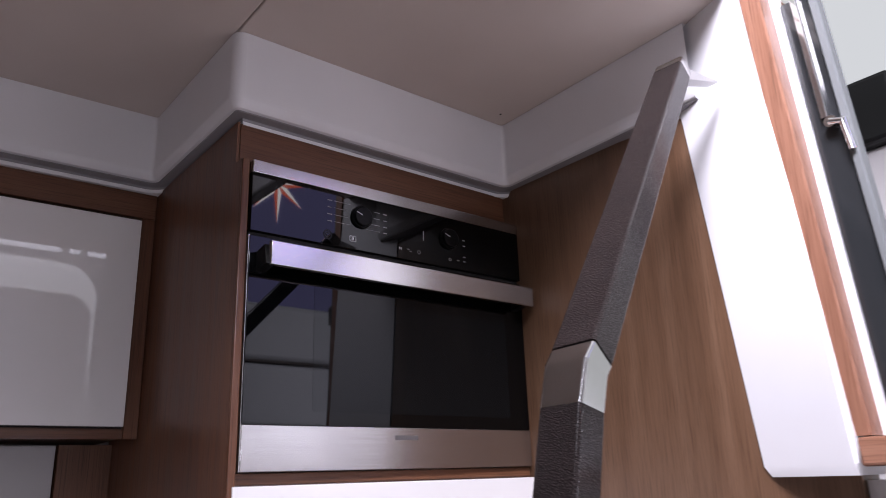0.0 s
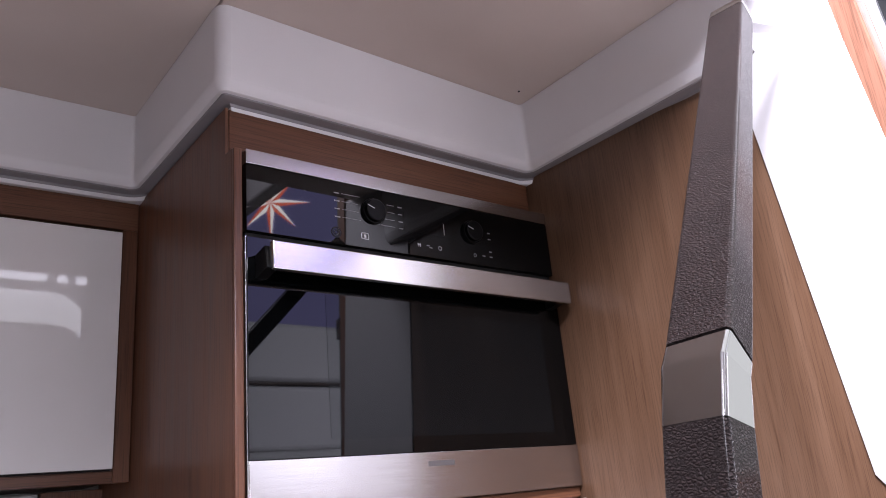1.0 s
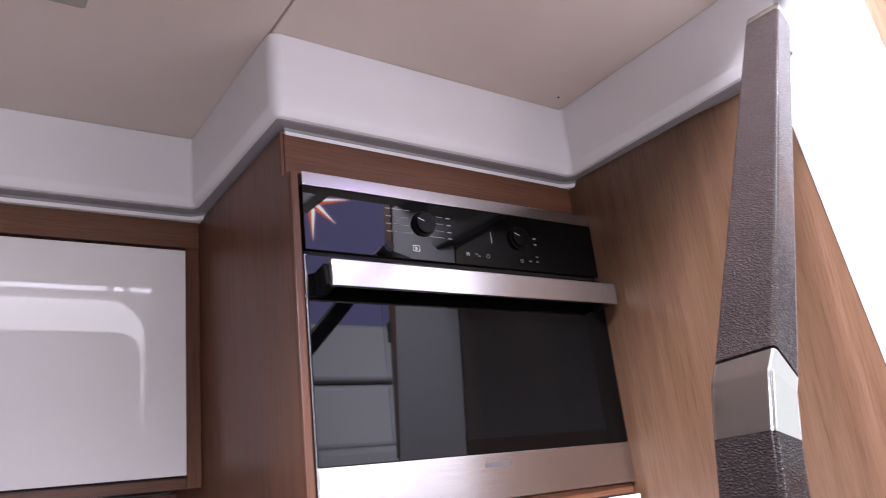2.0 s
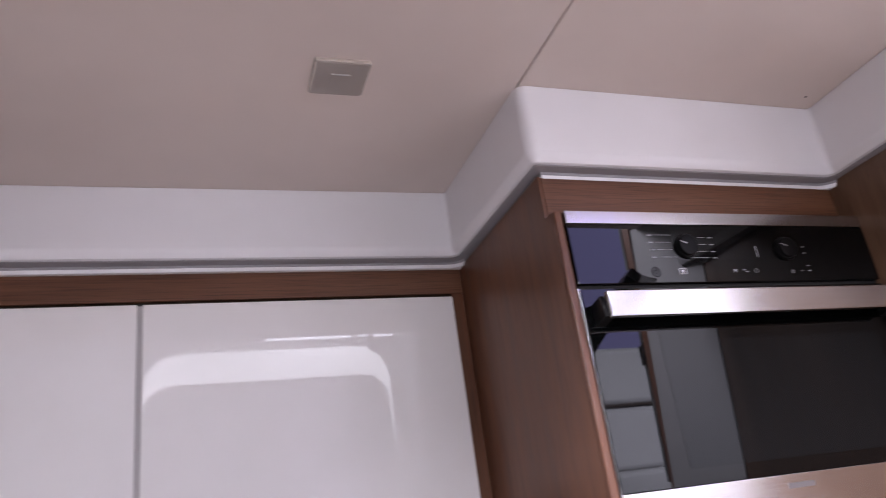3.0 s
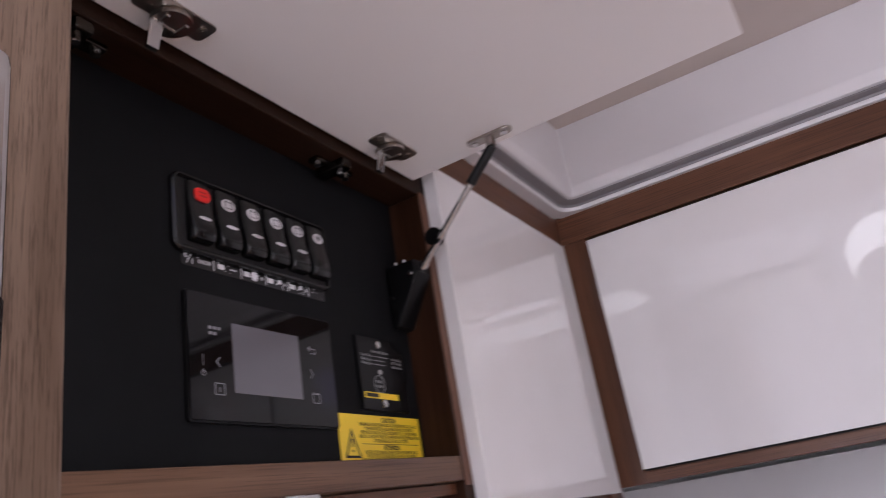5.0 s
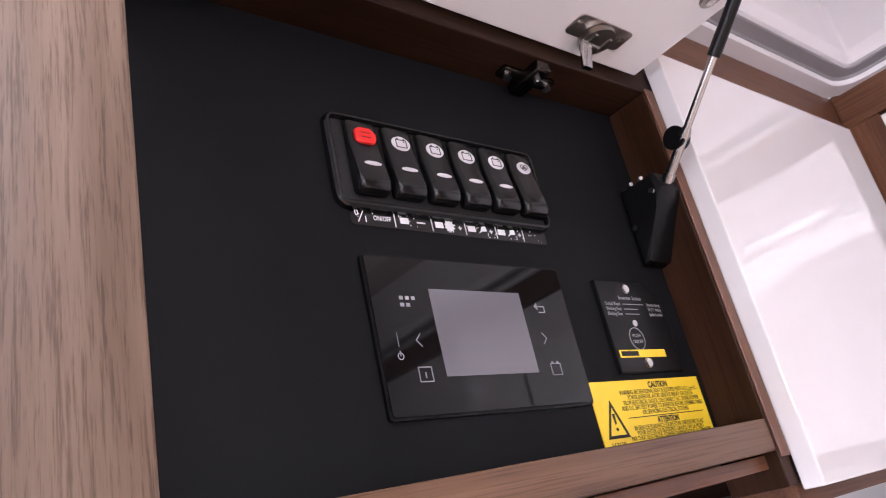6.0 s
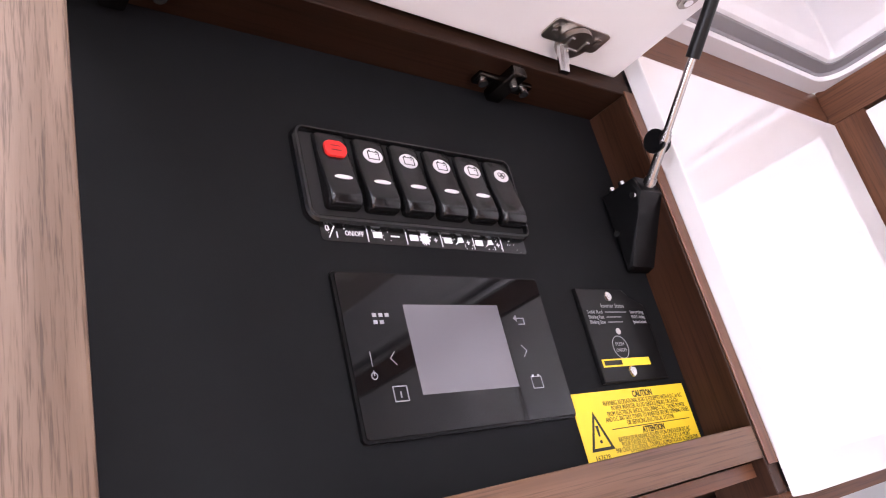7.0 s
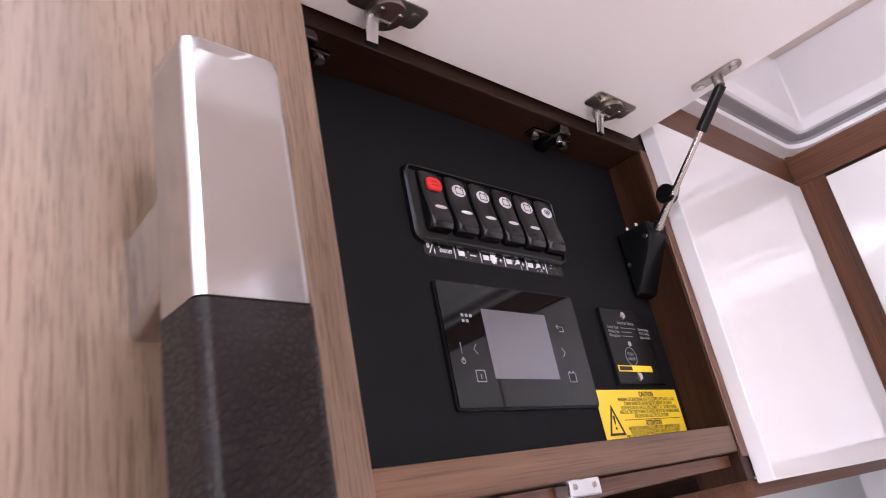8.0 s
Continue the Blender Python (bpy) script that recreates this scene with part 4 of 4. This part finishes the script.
# ---- ceiling lights ----
def ceiling_light(x, y):
    c = thing("ceiling_light", Matrix(((1, 0, 0, x), (0, -1, 0, y), (0, 0, -1, CEIL_Z), (0, 0, 0, 1))), "square champagne ceiling light, switched off", "ceiling light", "galley ceiling lights")
    part("frame", prism(bmesh.new(), outline(-0.0415, -0.0415, 0.0415, 0.0415, 0.004), -0.001, 0.0055, 0.0018), CHAMP, c)
    part("lens", prism(bmesh.new(), outline(-0.0385, -0.0385, 0.0385, 0.0385, 0.003), 0.0045, 0.0062, 0.0004), PALE, c, "frosted square lens")
    part("switch_button", prism(bmesh.new(), outline(-0.016, -0.010, 0.016, 0.012, 0.002), 0.0058, 0.0072, 0.0010), PALE, c, "small raised switch button")
    part("switch_edge", boxes(((-0.014, 0.0112, 0.0060), (0.014, 0.0132, 0.0082), 0.0006, 1)), GREY, c)
    return c


ceiling_light(0.062, 1.056)
ceiling_light(-0.504, 1.056)
dot = thing("screw_cap", Matrix.Translation((0.916, 1.022, CEIL_Z)), "tiny dark screw cap in the headliner", "screw cap")
part("cap", rod(bmesh.new(), (0, 0, -0.0012), (0, 0, 0.001), 0.0022, k=12), PLASTIC, dot)

# ---- leather-wrapped rail beside the companionway ----
C0, C1 = Vector((0.4268, 0.4361, 1.3291)), Vector((0.8266, 0.5601, 1.7971))
D = (C1 - C0).normalized()
A, B = Vector((-0.7438, -0.0973, 0.6613)), Vector((0.2032, -0.9754, 0.0850))
K0 = Vector((0.4065, 0.4336, 1.2834))
D2 = Vector((0.2603, 0.0416, 0.9646)).normalized()
A2, B2 = Vector((-0.9637, -0.0506, 0.2622)), Vector((0.0597, -0.9979, 0.0269))
HA, HB = 0.0165, 0.0222
gr = thing("grab_rail", Matrix.Identity(4), "brown leather-wrapped rail with chrome collar", "grab rail")
part("upper_sleeve", loft(bmesh.new(), [section(C0 + (C1 - C0) * t, A, B, HA, HB, 0.0036) for t in (0.002, 0.03, 0.5, 0.97, 1.0)]), LEATHER, gr, "dark brown grained leather sleeve")
KM = Vector((0.4160, 0.4339, 1.3169))
low = section(K0 + D2 * 0.0005, A2, B2, HA - 0.0002, HB - 0.0002, 0.0028)
bend = section(KM, (A + A2).normalized(), (B + B2).normalized(), HA - 0.0002, HB - 0.0002, 0.0028)
bm = loft(loft(bmesh.new(), [low, bend]), [bend, section(C0 - D * 0.0016, A, B, HA - 0.0002, HB - 0.0002, 0.0028)])
part("neck", loft(bmesh.new(), [section(C0 - D * 0.0012, A, B, HA - 0.0030, HB - 0.0030, 0.0020), section(C0 + D * 0.0020, A, B, HA - 0.0016, HB - 0.0016, 0.0028)]), PLASTIC, gr, "dark joint above the collar")
part("collar", bm, SATIN, gr, "polished chrome collar")
K1 = K0 - D2 * 0.6
part("lower_sleeve", loft(bmesh.new(), [section(K0 + (K1 - K0) * t, A2, B2, HA, HB, 0.0036) for t in (0.0, 0.02, 0.5, 1.0)]), LEATHER, gr, "dark brown grained leather sleeve")
bm = bmesh.new()
for t in np.linspace(0.006, 0.6, 150):
    q = K0 - D2 * float(t) + B2 * (HB - 0.0004) + A2 * (HA - 0.0034)
    rod(bm, q - D2 * 0.0012, q + D2 * 0.0012 - A2 * 0.0012, 0.0005, k=5)
part("stitching", bm, LEATHER, gr)
part("top_cap", loft(bmesh.new(), [section(C1 + D * 0.0012, A, B, HA + 0.0003, HB + 0.0002, 0.005), section(C1 + D * 0.020, A, B, HA + 0.0003, HB + 0.0002, 0.005), section(C1 + D * 0.026, A, B, HA * 0.85, HB * 0.88, 0.005)]), SATIN, gr, "polished chrome end cap")
FOOT = Vector((0.9145, 0.5450, 1.806))
part("core", loft(bmesh.new(), [section(C0 - D * 0.001, A, B, HA * 0.8, HB * 0.8, 0.003), section(C1 + D * 0.01, A, B, HA * 0.8, HB * 0.8, 0.003)]), PLASTIC, gr)
S0F, S1F = C1 + D * 0.022, C1 - D * 0.020
part("mounting_foot", loft(bmesh.new(), [[S0F + B * 0.014, S0F - B * 0.014, S1F - B * 0.014, S1F + B * 0.014], [FOOT + B * 0.008 + D * 0.002, FOOT - B * 0.008 + D * 0.002, FOOT - B * 0.008 - D * 0.003, FOOT + B * 0.008 - D * 0.003]]), mat("foot_metal", (0.42, 0.41, 0.41), 0.3, 1.0), gr, "tapered chrome mounting foot")

# ---- white companionway moulding, its trim and door ----
bm = bmesh.new()
loops = []
for z, ly, rx, ry in ((1.222, 0.590, 0.903, 0.428), (1.236, 0.592, 0.903, 0.431), (1.50, 0.6165, 0.908, 0.450), (1.754, 0.640, 0.914, 0.468), (1.962, 0.660, 0.918, 0.483)):
    s = 0.008 if z < 1.23 else 0.0
    loops.append([Vector(q) for q in ((0.975, ly - s, z), (rx + 0.004, ry + 0.012 , z), (rx + s * 0.3, ry + 0.004, z), (rx + 0.004, ry + s, z), (rx + 0.03, ry - 0.004 + s, z), (1.03, ry, z), (1.03, ly, z))])
structure("companionway_side", loft(bm, loops), GEL, "bright white moulded side of the companionway", "moulding")


def slanted(y0, y1, x0, x1, z0=1.268, z1=2.15):
    """An upright bar that leans with the companionway moulding."""
    return loft(bmesh.new(), [[Vector((x, y + 0.06 * (z - 1.293), z)) for x, y in ((x0, y0 - 0.002), (x0 + 0.003, y0), (x1, y0), (x1, y1), (x0 + 0.003, y1), (x0, y1 + 0.002))] for z in (z0, z1)])


structure("companionway_trim", slanted(0.446, 0.416, 0.914, 0.968), TEAK, "warm varnished wood trim of the companionway", "trim")
structure("companionway_seal", slanted(0.4175, 0.4085, 0.948, 0.970), GEL, "white seal strip beside the trim", "trim")
structure("companionway_head", boxes(((0.975, -0.50, 2.205), (1.03, 0.52, 2.33), 0.012, 3)), GREY, "grey frame of the sliding companionway hatch", "frame")
structure("companionway_sill", boxes(((0.893, -0.45, 1.232), (1.03, 0.424, 1.266), 0.004, 2)), TEAK_Y, "warm varnished wood companionway sill", "sill")
dr = thing("companionway_door", Matrix.Identity(4), "smoked acrylic companionway door folded open", "door")
part("leaf", slanted(0.4075, 0.3650, 0.958, 0.968, 1.275, 1.905), DOORACR, dr)
part("edge_seal", slanted(0.3645, 0.3525, 0.950, 0.972, 1.36, 2.02), RUBBER, dr)
hd = new("latch")
hd.parent = dr
bm = rod(bmesh.new(), (0.957, 0.400, 1.690), (0.943, 0.400, 1.690), 0.010, 0.0085, 18)
part("rose", bm, CHROME, hd)
bm = rod(bmesh.new(), (0.944, 0.401, 1.690), (0.942, 0.382, 1.684), 0.0052, 0.0045, 12)
rod(bm, (0.943, 0.384, 1.686), (0.945, 0.379, 1.640), 0.0048, 0.0040, 12)
part("lever", bm, CHROME, hd)
part("rail", slanted(0.3895, 0.3785, 0.948, 0.9575, 1.70, 1.90), CHROME, hd)

# ---- cockpit seen through the companionway and in the oven glass ----
ck = thing("cockpit_sole", Matrix.Identity(4), "white moulded cockpit floor outside", "cockpit")
part("sole", boxes(((1.03, -2.4, 1.12), (3.6, 1.2, 1.16), 0.01, 2)), GEL, ck)
part("coaming", boxes(((1.9, 0.75, 1.16), (3.6, 0.95, 1.75), 0.03, 3)), GEL, ck)
so = thing("cockpit_bench", Matrix.Translation((1.12, -1.15, 1.16)), "white upholstered cockpit bench with brown piping", "bench")
part("backrest", boxes(((0.0, -0.16, 0.645), (1.3, -0.02, 0.93), 0.03, 3)), CUSHION, so)
part("backrest", boxes(((0.0, -0.14, 0.335), (1.3, 0.0, 0.635), 0.03, 3)), CUSHION, so)
part("seat", boxes(((0.0, -0.14, 0.02), (1.3, 0.25, 0.325), 0.03, 3)), CUSHION, so)
part("piping", boxes(((0.0, -0.15, 0.632), (1.3, 0.002, 0.648), 0.006, 2)), PIPING, so)
part("piping", boxes(((0.0, -0.13, 0.322), (1.3, 0.012, 0.338), 0.006, 2)), PIPING, so)
wb = thing("winch_box", Matrix.Translation((1.78, 0.645, 1.755)), "black equipment box on the cockpit coaming", "box")
part("case", boxes(((-0.09, -0.10, 0.185), (0.14, 0.16, 0.35), 0.012, 2)), PLASTIC, wb)
part("stand", boxes(((-0.05, -0.06, -0.60), (0.10, 0.12, 0.186), 0.006, 2)), GREY, wb)

bn = thing("hall_banner", look((5.15, -8.05, 5.86), (0.4, 1.05, 1.65)) @ Matrix.Rotation(math.pi, 4, "Y"), "lilac hall banner with a red and white star, glow added", "banner")
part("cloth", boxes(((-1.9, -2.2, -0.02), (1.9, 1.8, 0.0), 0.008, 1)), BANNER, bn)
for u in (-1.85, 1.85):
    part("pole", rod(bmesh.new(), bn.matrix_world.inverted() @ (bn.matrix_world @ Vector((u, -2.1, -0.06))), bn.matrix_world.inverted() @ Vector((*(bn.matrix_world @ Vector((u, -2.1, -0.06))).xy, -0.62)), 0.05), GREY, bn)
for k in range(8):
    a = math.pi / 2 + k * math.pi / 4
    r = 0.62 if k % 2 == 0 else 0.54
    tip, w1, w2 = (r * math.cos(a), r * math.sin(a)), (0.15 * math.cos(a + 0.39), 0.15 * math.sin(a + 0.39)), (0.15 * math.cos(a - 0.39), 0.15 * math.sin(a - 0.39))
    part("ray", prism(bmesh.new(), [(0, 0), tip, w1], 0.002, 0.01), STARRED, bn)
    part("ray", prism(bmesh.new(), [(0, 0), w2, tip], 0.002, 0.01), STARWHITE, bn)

# ---- grab handle on the left bulkhead ----
gh = thing("grab_rail", facing_x(-0.735, 0.369, 1.41), "upright chrome-capped leather rail on the bulkhead", "grab rail")
part("cap", loft(bmesh.new(), [section((0, v, -0.016), (1, 0, 0), (0, 0, 1), w, d, 0.004) for v, w, d in ((0.0, 0.0245, 0.016), (0.108, 0.0230, 0.016), (0.114, 0.0222, 0.0152), (0.1165, 0.0205, 0.0135))]), SATIN, gh, "polished chrome end cap")
part("sleeve", loft(bmesh.new(), [section((0, v, -0.016), (1, 0, 0), (0, 0, 1), 0.0252, 0.0166, 0.005) for v in (-0.001, -0.004, -0.3, -0.6)]), LEATHER, gh, "dark grained leather sleeve")
part("standoff", loft(bmesh.new(), [section((-0.006, v, n), (1, 0, 0), (0, 1, 0), 0.013, h, 0.004) for v, n, h in ((0.040, -0.030, 0.019), (0.036, -0.052, 0.022), (0.030, -0.0770, 0.025))]), SATIN, gh)
